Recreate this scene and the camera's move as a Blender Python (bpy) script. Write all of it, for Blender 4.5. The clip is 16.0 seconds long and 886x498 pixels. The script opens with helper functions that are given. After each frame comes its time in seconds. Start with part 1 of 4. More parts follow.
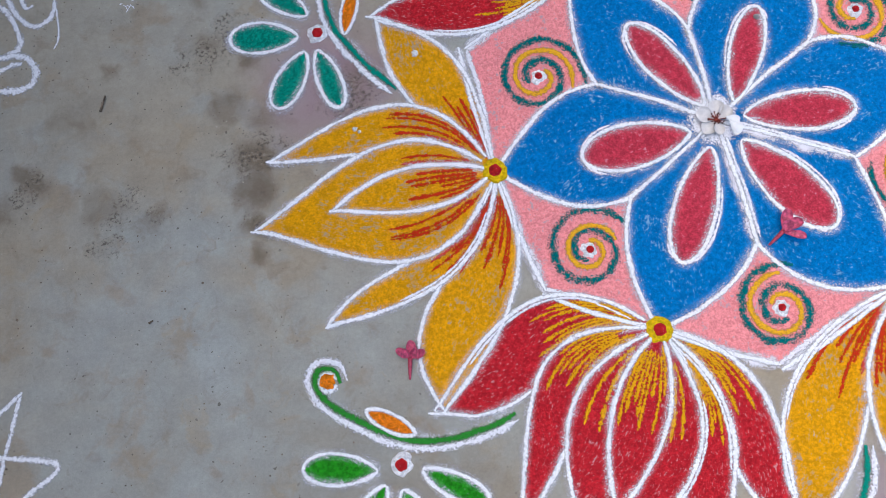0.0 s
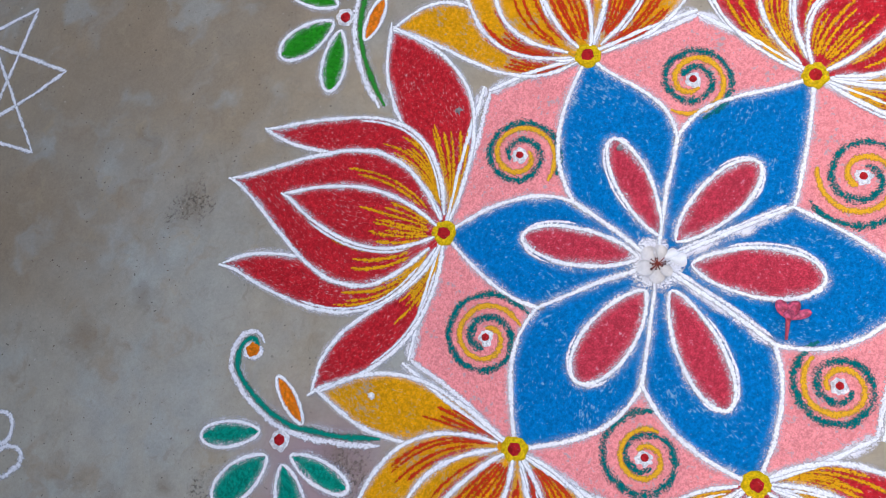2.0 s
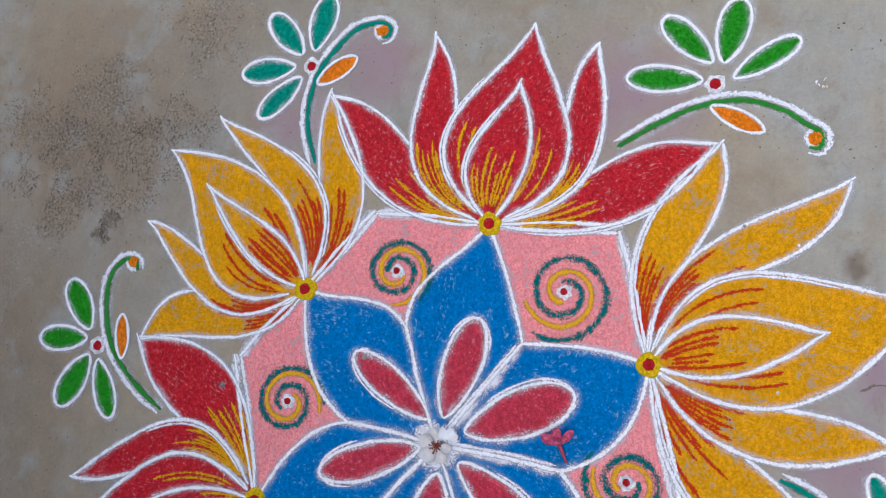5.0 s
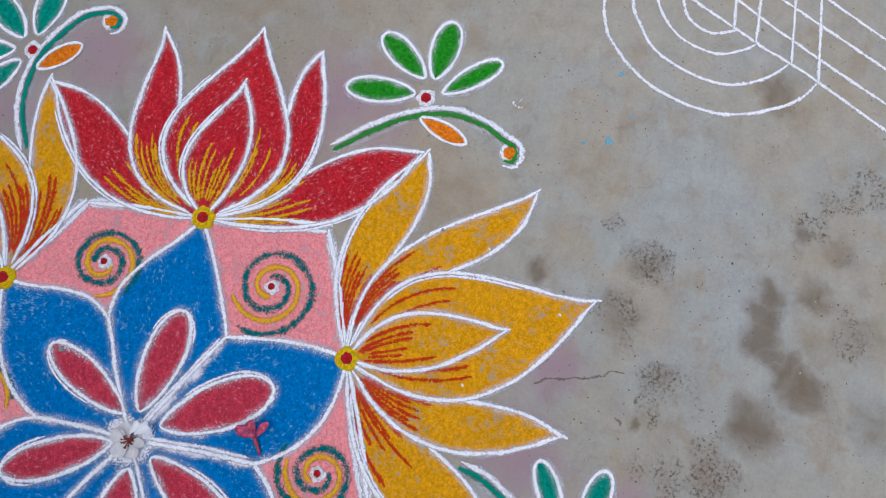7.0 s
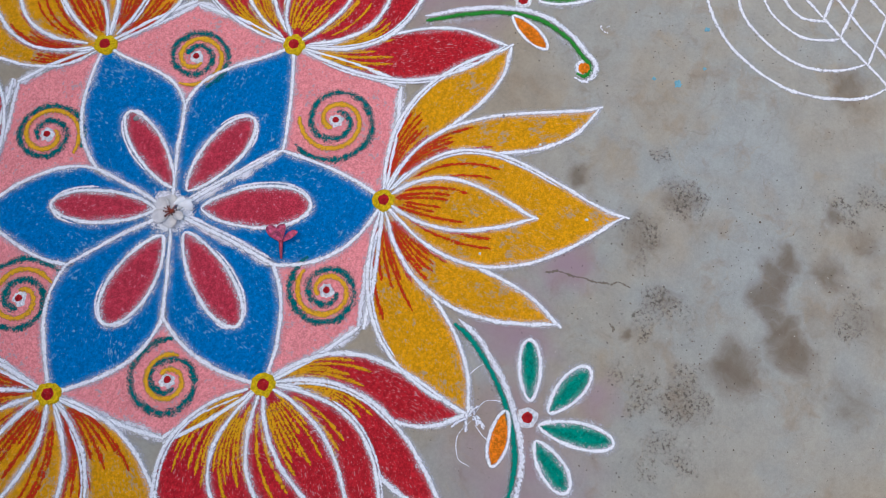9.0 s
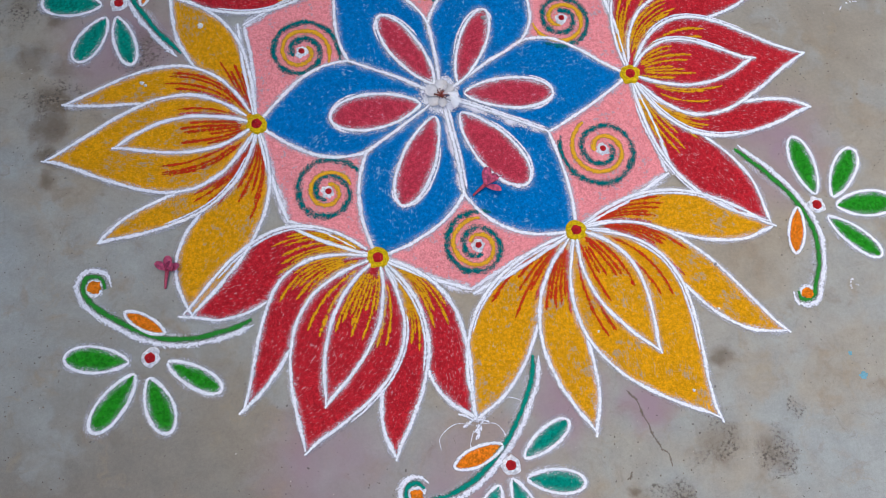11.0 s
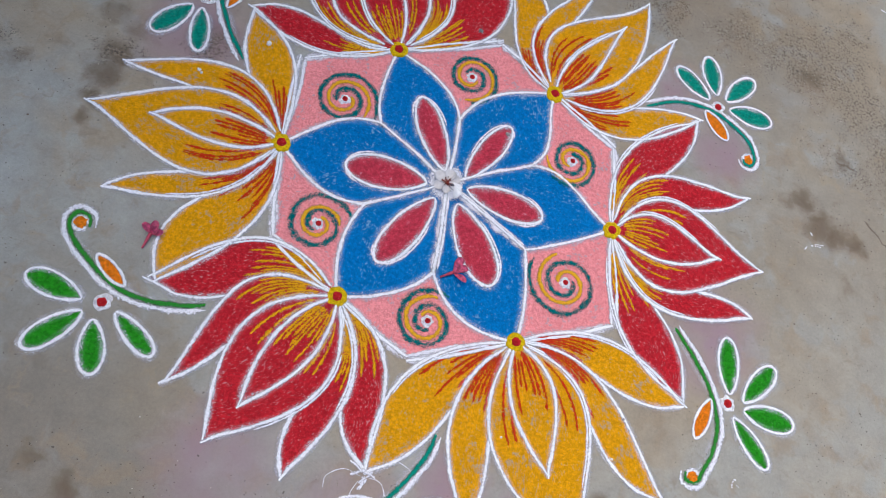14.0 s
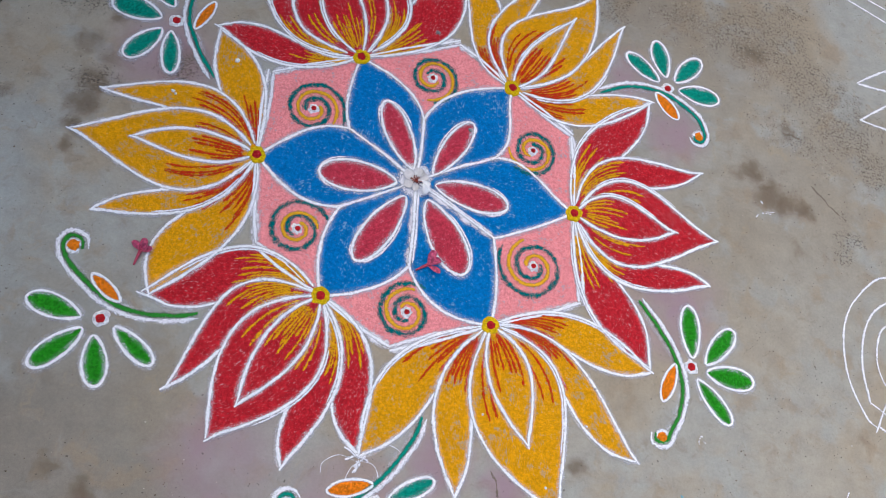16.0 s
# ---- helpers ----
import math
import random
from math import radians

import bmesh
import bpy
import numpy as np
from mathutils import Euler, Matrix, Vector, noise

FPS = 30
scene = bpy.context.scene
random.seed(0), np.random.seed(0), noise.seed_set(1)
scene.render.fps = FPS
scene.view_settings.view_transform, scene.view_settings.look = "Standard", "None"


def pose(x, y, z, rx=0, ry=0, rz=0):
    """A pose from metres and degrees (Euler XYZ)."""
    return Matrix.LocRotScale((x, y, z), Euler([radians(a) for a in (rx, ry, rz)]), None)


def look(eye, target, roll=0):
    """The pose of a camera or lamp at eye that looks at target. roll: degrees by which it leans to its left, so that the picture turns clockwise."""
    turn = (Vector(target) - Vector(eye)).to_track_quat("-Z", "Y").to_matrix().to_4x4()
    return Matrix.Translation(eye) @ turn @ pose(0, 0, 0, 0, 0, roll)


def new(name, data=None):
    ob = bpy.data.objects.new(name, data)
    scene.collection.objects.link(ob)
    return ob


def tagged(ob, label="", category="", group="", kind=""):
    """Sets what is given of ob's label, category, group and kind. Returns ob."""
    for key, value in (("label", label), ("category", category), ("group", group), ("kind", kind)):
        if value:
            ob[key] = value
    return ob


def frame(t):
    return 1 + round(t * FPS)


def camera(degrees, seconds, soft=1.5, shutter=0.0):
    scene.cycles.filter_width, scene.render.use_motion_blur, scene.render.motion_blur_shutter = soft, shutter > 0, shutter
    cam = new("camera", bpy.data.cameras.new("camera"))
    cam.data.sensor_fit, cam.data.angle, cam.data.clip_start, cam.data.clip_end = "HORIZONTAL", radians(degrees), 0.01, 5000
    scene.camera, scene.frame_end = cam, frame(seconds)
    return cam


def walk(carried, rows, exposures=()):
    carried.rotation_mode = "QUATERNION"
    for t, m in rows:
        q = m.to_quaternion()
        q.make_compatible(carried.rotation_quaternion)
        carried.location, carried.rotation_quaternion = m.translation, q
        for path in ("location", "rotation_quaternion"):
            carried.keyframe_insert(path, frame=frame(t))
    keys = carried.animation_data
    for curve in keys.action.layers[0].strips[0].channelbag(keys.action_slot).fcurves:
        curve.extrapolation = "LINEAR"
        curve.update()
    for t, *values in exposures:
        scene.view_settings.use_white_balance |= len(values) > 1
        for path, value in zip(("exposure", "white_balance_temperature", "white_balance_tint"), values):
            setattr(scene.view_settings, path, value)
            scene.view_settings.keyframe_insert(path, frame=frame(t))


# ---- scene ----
cam = camera(59.03, 16.0, 0.3)
PATH = [
    (0, (-0.371, -0.283, 0.926), (-0.354, 0.143, -1.028), -10.7),
    (0.5, (-0.381, -0.16, 0.905), (-0.378, 0.336, -1.033), -19.2),
    (1, (-0.311, -0.087, 0.916), (-0.266, 0.389, -1.026), -26.2),
    (1.5, (-0.228, -0.049, 0.936), (-0.174, 0.408, -1.011), -38.0),
    (2, (-0.169, -0.026, 0.96), (-0.115, 0.471, -0.976), -46.0),
    (2.5, (-0.101, -0.052, 0.966), (0.005, 0.459, -0.964), -46.4),
    (3, (-0.031, -0.078, 0.967), (0.131, 0.451, -0.955), -48.7),
    (3.5, (0.046, -0.106, 0.982), (0.211, 0.418, -0.941), -54.3),
    (4, (0.087, -0.139, 0.993), (0.299, 0.388, -0.925), -54.5),
    (4.2, (0.108, -0.16, 0.998), (0.343, 0.373, -0.915), -54.2),
    (6.3, (0.121, -0.324, 1.024), (0.561, -0.038, -0.906), -23.0),
    (6.5, (0.094, -0.348, 1.016), (0.58, -0.121, -0.911), -12.3),
    (7, (0.087, -0.404, 1.005), (0.536, -0.271, -0.94), -5.0),
    (7.5, (0.082, -0.429, 1.023), (0.545, -0.278, -0.917), -8.2),
    (8, (0.045, -0.456, 1.021), (0.537, -0.271, -0.909), -9.1),
    (8.5, (-0.038, -0.457, 1.019), (0.446, -0.229, -0.908), -6.2),
    (9, (-0.122, -0.478, 1.016), (0.36, -0.232, -0.91), 1.7),
    (9.5, (-0.167, -0.484, 1.044), (0.311, -0.143, -0.868), -0.6),
    (10, (-0.172, -0.5, 1.039), (0.154, -0.063, -0.885), -0.6),
    (10.2, (-0.161, -0.507, 1.056), (0.089, -0.041, -0.873), -1.9),
    (12.3, (-0.214, -0.552, 1.094), (0.111, -0.029, -0.809), 32.6),
    (12.5, (-0.228, -0.572, 1.082), (0.107, 0.056, -0.787), 29.5),
    (13, (-0.205, -0.587, 1.099), (0.023, 0.018, -0.793), 25.4),
    (13.5, (-0.197, -0.535, 1.17), (-0.049, -0.007, -0.753), 25.5),
    (14, (-0.173, -0.581, 1.17), (0.119, 0.15, -0.669), 33.3),
    (14.5, (-0.162, -0.587, 1.165), (0.111, 0.105, -0.692), 32.3),
    (15, (-0.147, -0.591, 1.161), (0.097, 0.06, -0.714), 29.7),
    (15.5, (-0.149, -0.591, 1.161), (0.12, 0.08, -0.703), 30.2),
    (16, (-0.169, -0.589, 1.259), (0.167, 0.101, -0.588), 32.9),
]
EXPOSURE = ((0.0, -0.31, 6300, 10), (1.5, -0.26, 6300, 10), (2.5, -0.26, 6350, 10), (4.0, -0.49, 6250, 10), (6.3, -0.76, 6120, 10), (8.5, -0.77, 6120, 10), (10.0, -0.66, 6150, 10), (12.5, -0.54, 6350, 10), (16.0, -0.55, 6330, 10))
walk(cam, [(t, look(eye, target, roll)) for t, eye, target, roll in PATH], EXPOSURE)

# ---------------------------------------------------------------- light: an open yard in shade, soft light from a pale sky
world = bpy.data.worlds.new("pale_sky")
scene.world = world
world.use_nodes = True
wn = world.node_tree
sky = wn.nodes.new("ShaderNodeTexSky")
sky.sky_type = "NISHITA"
sky.sun_disc = False
sky.sun_elevation = radians(70)
sky.sun_rotation = radians(307)
sky.dust_density = 4.0
sky.air_density = 1.0
wn.links.new(sky.outputs["Color"], wn.nodes["Background"].inputs["Color"])
wn.nodes["Background"].inputs["Strength"].default_value = 0.30
sun = new("sun", bpy.data.lights.new("sun", "SUN"))
sun.data.energy = 1.25
sun.data.angle = radians(60)
sun.data.color = (0.95, 0.985, 1.0)
sun.matrix_world = look((-0.82, 0.615, 2.82), (0, 0, 0))


# ---------------------------------------------------------------- materials
def shader(name):
    m = bpy.data.materials.new(name)
    m.use_nodes = True
    return m, m.node_tree, m.node_tree.nodes["Principled BSDF"]


def node(tree, kind, **values):
    n = tree.nodes.new(kind)
    for key, value in values.items():
        if key in n.inputs:
            n.inputs[key].default_value = value
    return n


def math_node(tree, op, a, b=None, c=None):
    n = tree.nodes.new("ShaderNodeMath")
    n.operation = op
    for i, v in enumerate((a, b, c)):
        if v is None:
            continue
        if isinstance(v, (int, float)):
            n.inputs[i].default_value = v
        else:
            tree.links.new(v, n.inputs[i])
    return n.outputs[0]


def ramp(tree, value, lo, hi, a=0.0, b=1.0):
    n = node(tree, "ShaderNodeMapRange")
    n.interpolation_type = "SMOOTHSTEP"
    for key, v in (("From Min", lo), ("From Max", hi), ("To Min", a), ("To Max", b)):
        n.inputs[key].default_value = v
    tree.links.new(value, n.inputs["Value"])
    return n.outputs["Result"]


def mix(tree, fac, a, b):
    n = tree.nodes.new("ShaderNodeMix")
    n.data_type = "RGBA"
    if isinstance(fac, (int, float)):
        n.inputs[0].default_value = fac
    else:
        tree.links.new(fac, n.inputs[0])
    for i, v in ((6, a), (7, b)):
        if isinstance(v, tuple):
            n.inputs[i].default_value = (*v, 1)
        else:
            tree.links.new(v, n.inputs[i])
    return n.outputs[2]


def noise_node(tree, vector, scale, detail=2.0, rough=0.6):
    n = node(tree, "ShaderNodeTexNoise", Scale=scale, Detail=detail, Roughness=rough)
    if vector is not None:
        tree.links.new(vector, n.inputs["Vector"])
    return n.outputs["Fac"]


def relief(tree, bsdf, height, strength, distance):
    b = node(tree, "ShaderNodeBump", Strength=strength, Distance=distance)
    tree.links.new(height, b.inputs["Height"])
    tree.links.new(b.outputs["Normal"], bsdf.inputs["Normal"])


DUST = (0.42, 0.38, 0.37)


def fill_powder(name, rgb, bare, streaky=0.5, under=DUST, grainy=0.8, patchy=0.0):
    """Coloured powder rubbed over concrete: fine grains, scratches along the shape (UV v) and in patches, where the floor shows through."""
    m, t, b = shader(name)
    place = t.nodes.new("ShaderNodeNewGeometry").outputs["Position"]
    uv = t.nodes.new("ShaderNodeUVMap").outputs["UV"]
    stretch = node(t, "ShaderNodeMapping")
    stretch.inputs["Scale"].default_value = (400, 125, 1)
    t.links.new(uv, stretch.inputs["Vector"])
    grain = noise_node(t, place, 430, 3, 0.75)
    marks = noise_node(t, stretch.outputs["Vector"], 1.0, 2, 0.65)
    cloud = noise_node(t, place, 24, 3, 0.6)
    patch = noise_node(t, place, 62, 3, 0.65)
    clump = noise_node(t, place, 190, 2, 0.6)
    light = tuple(min(1.0, c * (1 + 0.40 * grainy)) for c in rgb)
    dark = tuple(c * (1 - 0.48 * grainy) for c in rgb)
    colour = mix(t, ramp(t, math_node(t, "ADD", math_node(t, "MULTIPLY", grain, 0.6), math_node(t, "MULTIPLY", clump, 0.4)), 0.38, 0.62), dark, light)
    colour = mix(t, ramp(t, cloud, 0.35, 0.70, 0.0, 0.30), colour, tuple(c * 0.82 for c in rgb))
    worn = math_node(t, "MULTIPLY_ADD", ramp(t, cloud, 0.40, 0.66), 0.03 + 0.25 * patchy, bare)
    worn = math_node(t, "MULTIPLY_ADD", ramp(t, patch, 0.42, 0.66), 0.02 + 0.20 * patchy, worn)
    mark = math_node(t, "ADD", math_node(t, "MULTIPLY", marks, streaky), math_node(t, "MULTIPLY", clump, 0.75 - streaky))
    mark = math_node(t, "MULTIPLY_ADD", grain, 0.25, mark)
    mark = ramp(t, math_node(t, "ADD", mark, worn), 0.69, 0.80, 0.0, 0.88)
    colour = mix(t, mark, colour, under)
    specks = ramp(t, noise_node(t, place, 520, 1, 0.4), 0.735, 0.775)
    colour = mix(t, math_node(t, "MULTIPLY", specks, 0.28), colour, (0.72, 0.70, 0.72))
    t.links.new(colour, b.inputs["Base Color"])
    b.inputs["Roughness"].default_value = 0.95
    b.inputs["Specular IOR Level"].default_value = 0.12
    relief(t, b, math_node(t, "ADD", grain, math_node(t, "MULTIPLY", clump, 1.0)), 0.75, 0.0014)
    return m


def line_powder(name, rgb, loose=1.0, tone=0.0):
    """Powder trickled by hand: dense in the middle, breaking up into single grains at both sides (UV y runs across the line)."""
    m, t, b = shader(name)
    place = t.nodes.new("ShaderNodeNewGeometry").outputs["Position"]
    uv = t.nodes.new("ShaderNodeUVMap").outputs["UV"]
    sep = t.nodes.new("ShaderNodeSeparateXYZ")
    t.links.new(uv, sep.inputs["Vector"])
    side = math_node(t, "ABSOLUTE", math_node(t, "MULTIPLY_ADD", sep.outputs["Y"], 2.0, -1.0))
    grain = noise_node(t, place, 440, 3, 0.72)
    lump = noise_node(t, place, 110, 2, 0.6)
    body = math_node(t, "MULTIPLY", math_node(t, "SUBTRACT", 1.0, side), 1.2)
    keep = math_node(t, "MULTIPLY_ADD", math_node(t, "SUBTRACT", grain, 0.5), 2.2 * loose, body)
    keep = math_node(t, "MULTIPLY_ADD", math_node(t, "SUBTRACT", lump, 0.5), 1.1 * loose, keep)
    alpha = ramp(t, keep, 0.14, 0.98)
    dark = tuple(c * (0.84 - tone) for c in rgb)
    colour = mix(t, ramp(t, grain, 0.38, 0.58), dark, rgb)
    t.links.new(colour, b.inputs["Base Color"])
    t.links.new(alpha, b.inputs["Alpha"])
    b.inputs["Roughness"].default_value = 0.95
    b.inputs["Specular IOR Level"].default_value = 0.12
    relief(t, b, math_node(t, "ADD", grain, math_node(t, "MULTIPLY", lump, 1.2)), 0.5, 0.0012)
    return m


WHITE = line_powder("white_powder", (0.90, 0.91, 0.94), 0.62)
WHITE_LOOSE = line_powder("loose_white_powder", (0.85, 0.85, 0.90), 0.95)
WHITE_THIN = line_powder("thin_white_powder", (0.84, 0.84, 0.87), 0.85)


def dust(name, rgb, most):
    """A thin film of powder that has drifted off a line."""
    m, t, b = shader(name)
    place = t.nodes.new("ShaderNodeNewGeometry").outputs["Position"]
    sep = t.nodes.new("ShaderNodeSeparateXYZ")
    t.links.new(t.nodes.new("ShaderNodeUVMap").outputs["UV"], sep.inputs["Vector"])
    side = math_node(t, "ABSOLUTE", math_node(t, "MULTIPLY_ADD", sep.outputs["Y"], 2.0, -1.0))
    film = math_node(t, "MULTIPLY", ramp(t, side, 0.1, 1.0, most, 0.0), ramp(t, noise_node(t, place, 60, 3, 0.6), 0.3, 0.65, 0.3, 1.0))
    grains = ramp(t, math_node(t, "ADD", noise_node(t, place, 540, 2, 0.7), math_node(t, "MULTIPLY", film, 0.42)), 0.66, 0.72)
    film = math_node(t, "ADD", math_node(t, "MULTIPLY", film, 0.6), math_node(t, "MULTIPLY", grains, ramp(t, film, 0.02, 0.2, 0.0, 0.45)))
    t.links.new(film, b.inputs["Alpha"])
    b.inputs["Base Color"].default_value = (*rgb, 1)
    b.inputs["Roughness"].default_value = 1.0
    b.inputs["Specular IOR Level"].default_value = 0.05
    return m


DRIFT = dust("drifted_white_dust", (0.74, 0.74, 0.80), 0.50)
SMEAR = dust("smeared_white_dust", (0.78, 0.77, 0.82), 1.0)
STREAK_RED = line_powder("vermilion_powder", (0.56, 0.034, 0.009), 1.7)
STREAK_GOLD = line_powder("golden_powder", (0.74, 0.35, 0.006), 1.6)
SWIRL_GREEN = line_powder("sea_green_powder", (0.001, 0.145, 0.150), 2.3)
SWIRL_GOLD = line_powder("amber_powder", (0.80, 0.42, 0.02), 0.9)
STEM_GREEN = line_powder("leaf_green_powder", (0.03, 0.24, 0.03), 0.7)
STEM_TEAL = line_powder("teal_powder", (0.004, 0.24, 0.17), 0.7)
FILL_BLUE = fill_powder("blue_powder", (0.0004, 0.172, 0.470), 0.060, 0.45, (0.21, 0.38, 0.55), 0.60, 0.28)
FILL_ROSE = fill_powder("rose_red_powder", (0.53, 0.042, 0.072), 0.085, 0.35, (0.60, 0.28, 0.34), 0.75, 0.08)
FILL_PINK = fill_powder("pink_powder", (0.98, 0.295, 0.305), 0.06, 0.10, (0.50, 0.36, 0.37), 0.55, 0.32)
FILL_RED = fill_powder("red_powder", (0.50, 0.017, 0.026), 0.108, 0.60, (0.54, 0.28, 0.29), 0.75, 0.08)
FILL_ORANGE = fill_powder("orange_powder", (0.72, 0.328, 0.002), 0.080, 0.45, (0.42, 0.31, 0.21), 0.52, 0.32)
FILL_GREEN = fill_powder("green_powder", (0.018, 0.25, 0.010), 0.05, 0.5, (0.12, 0.24, 0.07))
FILL_TEAL = fill_powder("teal_leaf_powder", (0.002, 0.25, 0.175), 0.0, 0.4, (0.03, 0.27, 0.21))
FILL_BUD = fill_powder("bright_orange_powder", (0.80, 0.20, 0.008), 0.0, 0.3)
FILL_YELLOW = fill_powder("yellow_powder", (0.70, 0.46, 0.004), 0.0, 0.2)
FILL_DOT = fill_powder("dark_red_powder", (0.42, 0.014, 0.018), 0.0, 0.2)
FILL_WHITE = fill_powder("white_dot_powder", (0.80, 0.78, 0.82), 0.0, 0.2)


def concrete():
    """Worn cement floor: grey and tan clouds, soft dark stains, pitted patches, a mauve bloom of old powder round the drawing."""
    m, t, b = shader("worn_concrete")
    place = t.nodes.new("ShaderNodeNewGeometry").outputs["Position"]

    def bent(scale, amount):
        warp = node(t, "ShaderNodeTexNoise", Scale=scale, Detail=3.0)
        t.links.new(place, warp.inputs["Vector"])
        shift = node(t, "ShaderNodeVectorMath")
        shift.operation = "MULTIPLY_ADD"
        shift.inputs[1].default_value = (amount, amount, 0)
        t.links.new(warp.outputs["Color"], shift.inputs[0])
        t.links.new(place, shift.inputs[2])
        return shift.outputs[0], amount / 2

    wide, wide_off = bent(5.0, 0.22)
    near, near_off = bent(24.0, 0.058)
    torn, torn_off = bent(17.0, 0.125)

    def spot(x, y, r, soft=0.8, where=None, off=None):
        d = node(t, "ShaderNodeVectorMath")
        d.operation = "DISTANCE"
        t.links.new(where or near, d.inputs[0])
        off = near_off if off is None else off
        d.inputs[1].default_value = (x + off, y + off, 0)
        return ramp(t, d.outputs["Value"], r * (1 - soft), r, 1.0, 0.0)

    def most(spots):
        out = None
        for s in spots:
            out = s if out is None else math_node(t, "MAXIMUM", out, s)
        return out

    def area(*rows):
        return most([spot(x, y, r, 1.0, wide, wide_off) for x, y, r in rows])

    big = noise_node(t, wide, 2.6, 4, 0.55)
    cloud = noise_node(t, wide, 6.5, 4, 0.55)
    mott = noise_node(t, place, 30, 4, 0.6)
    fine = noise_node(t, place, 190, 3, 0.7)
    grit = noise_node(t, place, 520, 2, 0.6)
    grey, tan, pale, brown = (0.328, 0.326, 0.288), (0.345, 0.288, 0.205), (0.338, 0.356, 0.334), (0.245, 0.190, 0.132)
    colour = mix(t, ramp(t, big, 0.40, 0.60), grey, tan)
    tanned = area((-0.72, 0.42, 0.45), (0.72, -0.50, 0.42), (0.65, -0.02, 0.40), (0.85, 0.10, 0.4), (0.10, -0.86, 0.25))
    colour = mix(t, math_node(t, "MULTIPLY", tanned, 0.85), colour, (0.365, 0.330, 0.260))
    colour = mix(t, math_node(t, "MULTIPLY", area((-0.15, 0.82, 0.55), (-0.46, 0.70, 0.34), (0.02, 0.68, 0.32), (0.35, 0.62, 0.42)), 0.9), colour, (0.258, 0.196, 0.126))
    # brownish floor, its colour darkened further to take in the lens vignette
    colour = mix(t, math_node(t, "MULTIPLY", area((-0.60, -0.50, 0.50), (-0.40, -0.66, 0.34)), 0.95), colour, (0.212, 0.187, 0.150))
    colour = mix(t, math_node(t, "MULTIPLY", area((0.58, 0.36, 0.36), (0.85, 0.12, 0.42), (0.62, 0.02, 0.3)), 0.55), colour, (0.252, 0.208, 0.150))
    colour = mix(t, math_node(t, "MULTIPLY", area((-0.62, 0.42, 0.34), (-0.50, 0.30, 0.22)), 0.75), colour, (0.375, 0.345, 0.275))
    worn = area((0.42, -0.62, 0.45), (-0.66, -0.12, 0.40), (-0.55, 0.42, 0.28), (-0.40, 0.58, 0.20), (0.30, -0.80, 0.30))
    worn = math_node(t, "MULTIPLY", worn, ramp(t, cloud, 0.42, 0.58, 0.25, 0.95))
    colour = mix(t, worn, colour, pale)
    colour = mix(t, ramp(t, noise_node(t, near, 9, 4, 0.55), 0.52, 0.68, 0.0, 0.55), colour, pale)
    colour = mix(t, ramp(t, noise_node(t, near, 13, 4, 0.6), 0.54, 0.70, 0.0, 0.60), colour, (0.300, 0.232, 0.155))
    colour = mix(t, ramp(t, noise_node(t, near, 22, 4, 0.6), 0.58, 0.72, 0.0, 0.45), colour, brown)
    colour = mix(t, ramp(t, noise_node(t, torn, 44, 5, 0.7), 0.55, 0.74, 0.0, 0.42), colour, (0.215, 0.172, 0.122))
    colour = mix(t, ramp(t, noise_node(t, torn, 18, 4, 0.6), 0.58, 0.72, 0.0, 0.45), colour, (0.345, 0.275, 0.180))
    smear = node(t, "ShaderNodeMapping")
    smear.inputs["Rotation"].default_value = (0, 0, 0.6)
    smear.inputs["Scale"].default_value = (5.0, 15.0, 1.0)
    t.links.new(near, smear.inputs["Vector"])
    colour = mix(t, ramp(t, noise_node(t, smear.outputs["Vector"], 1.0, 4, 0.55), 0.54, 0.70, 0.0, 0.28), colour, (0.352, 0.356, 0.335))
    tone = math_node(t, "MULTIPLY_ADD", math_node(t, "SUBTRACT", mott, 0.5), 0.50, 1.0)
    tone = math_node(t, "MULTIPLY_ADD", math_node(t, "SUBTRACT", fine, 0.5), 0.34, tone)
    tone = math_node(t, "MULTIPLY_ADD", math_node(t, "SUBTRACT", grit, 0.5), 0.22, tone)
    worked = node(t, "ShaderNodeVectorMath")
    worked.operation = "SCALE"
    t.links.new(colour, worked.inputs[0])
    t.links.new(tone, worked.inputs["Scale"])
    colour = worked.outputs[0]
    mauve = most([spot(x, y, r, 0.9) for x, y, r in ((-0.24, -0.50, 0.14), (0.08, -0.48, 0.09), (0.195, -0.50, 0.065), (0.50, -0.16, 0.13), (0.50, 0.20, 0.10), (-0.45, 0.17, 0.15), (0.06, 0.43, 0.05),
                                                     (-0.06, -0.56, 0.14), (0.42, 0.30, 0.10), (0.05, -0.62, 0.05), (0.46, -0.22, 0.08))])
    colour = mix(t, math_node(t, "MULTIPLY", mauve, ramp(t, cloud, 0.35, 0.6, 0.45, 0.9)), colour, (0.325, 0.220, 0.250))
    # soft dark stains: place, radius, depth
    stain = []
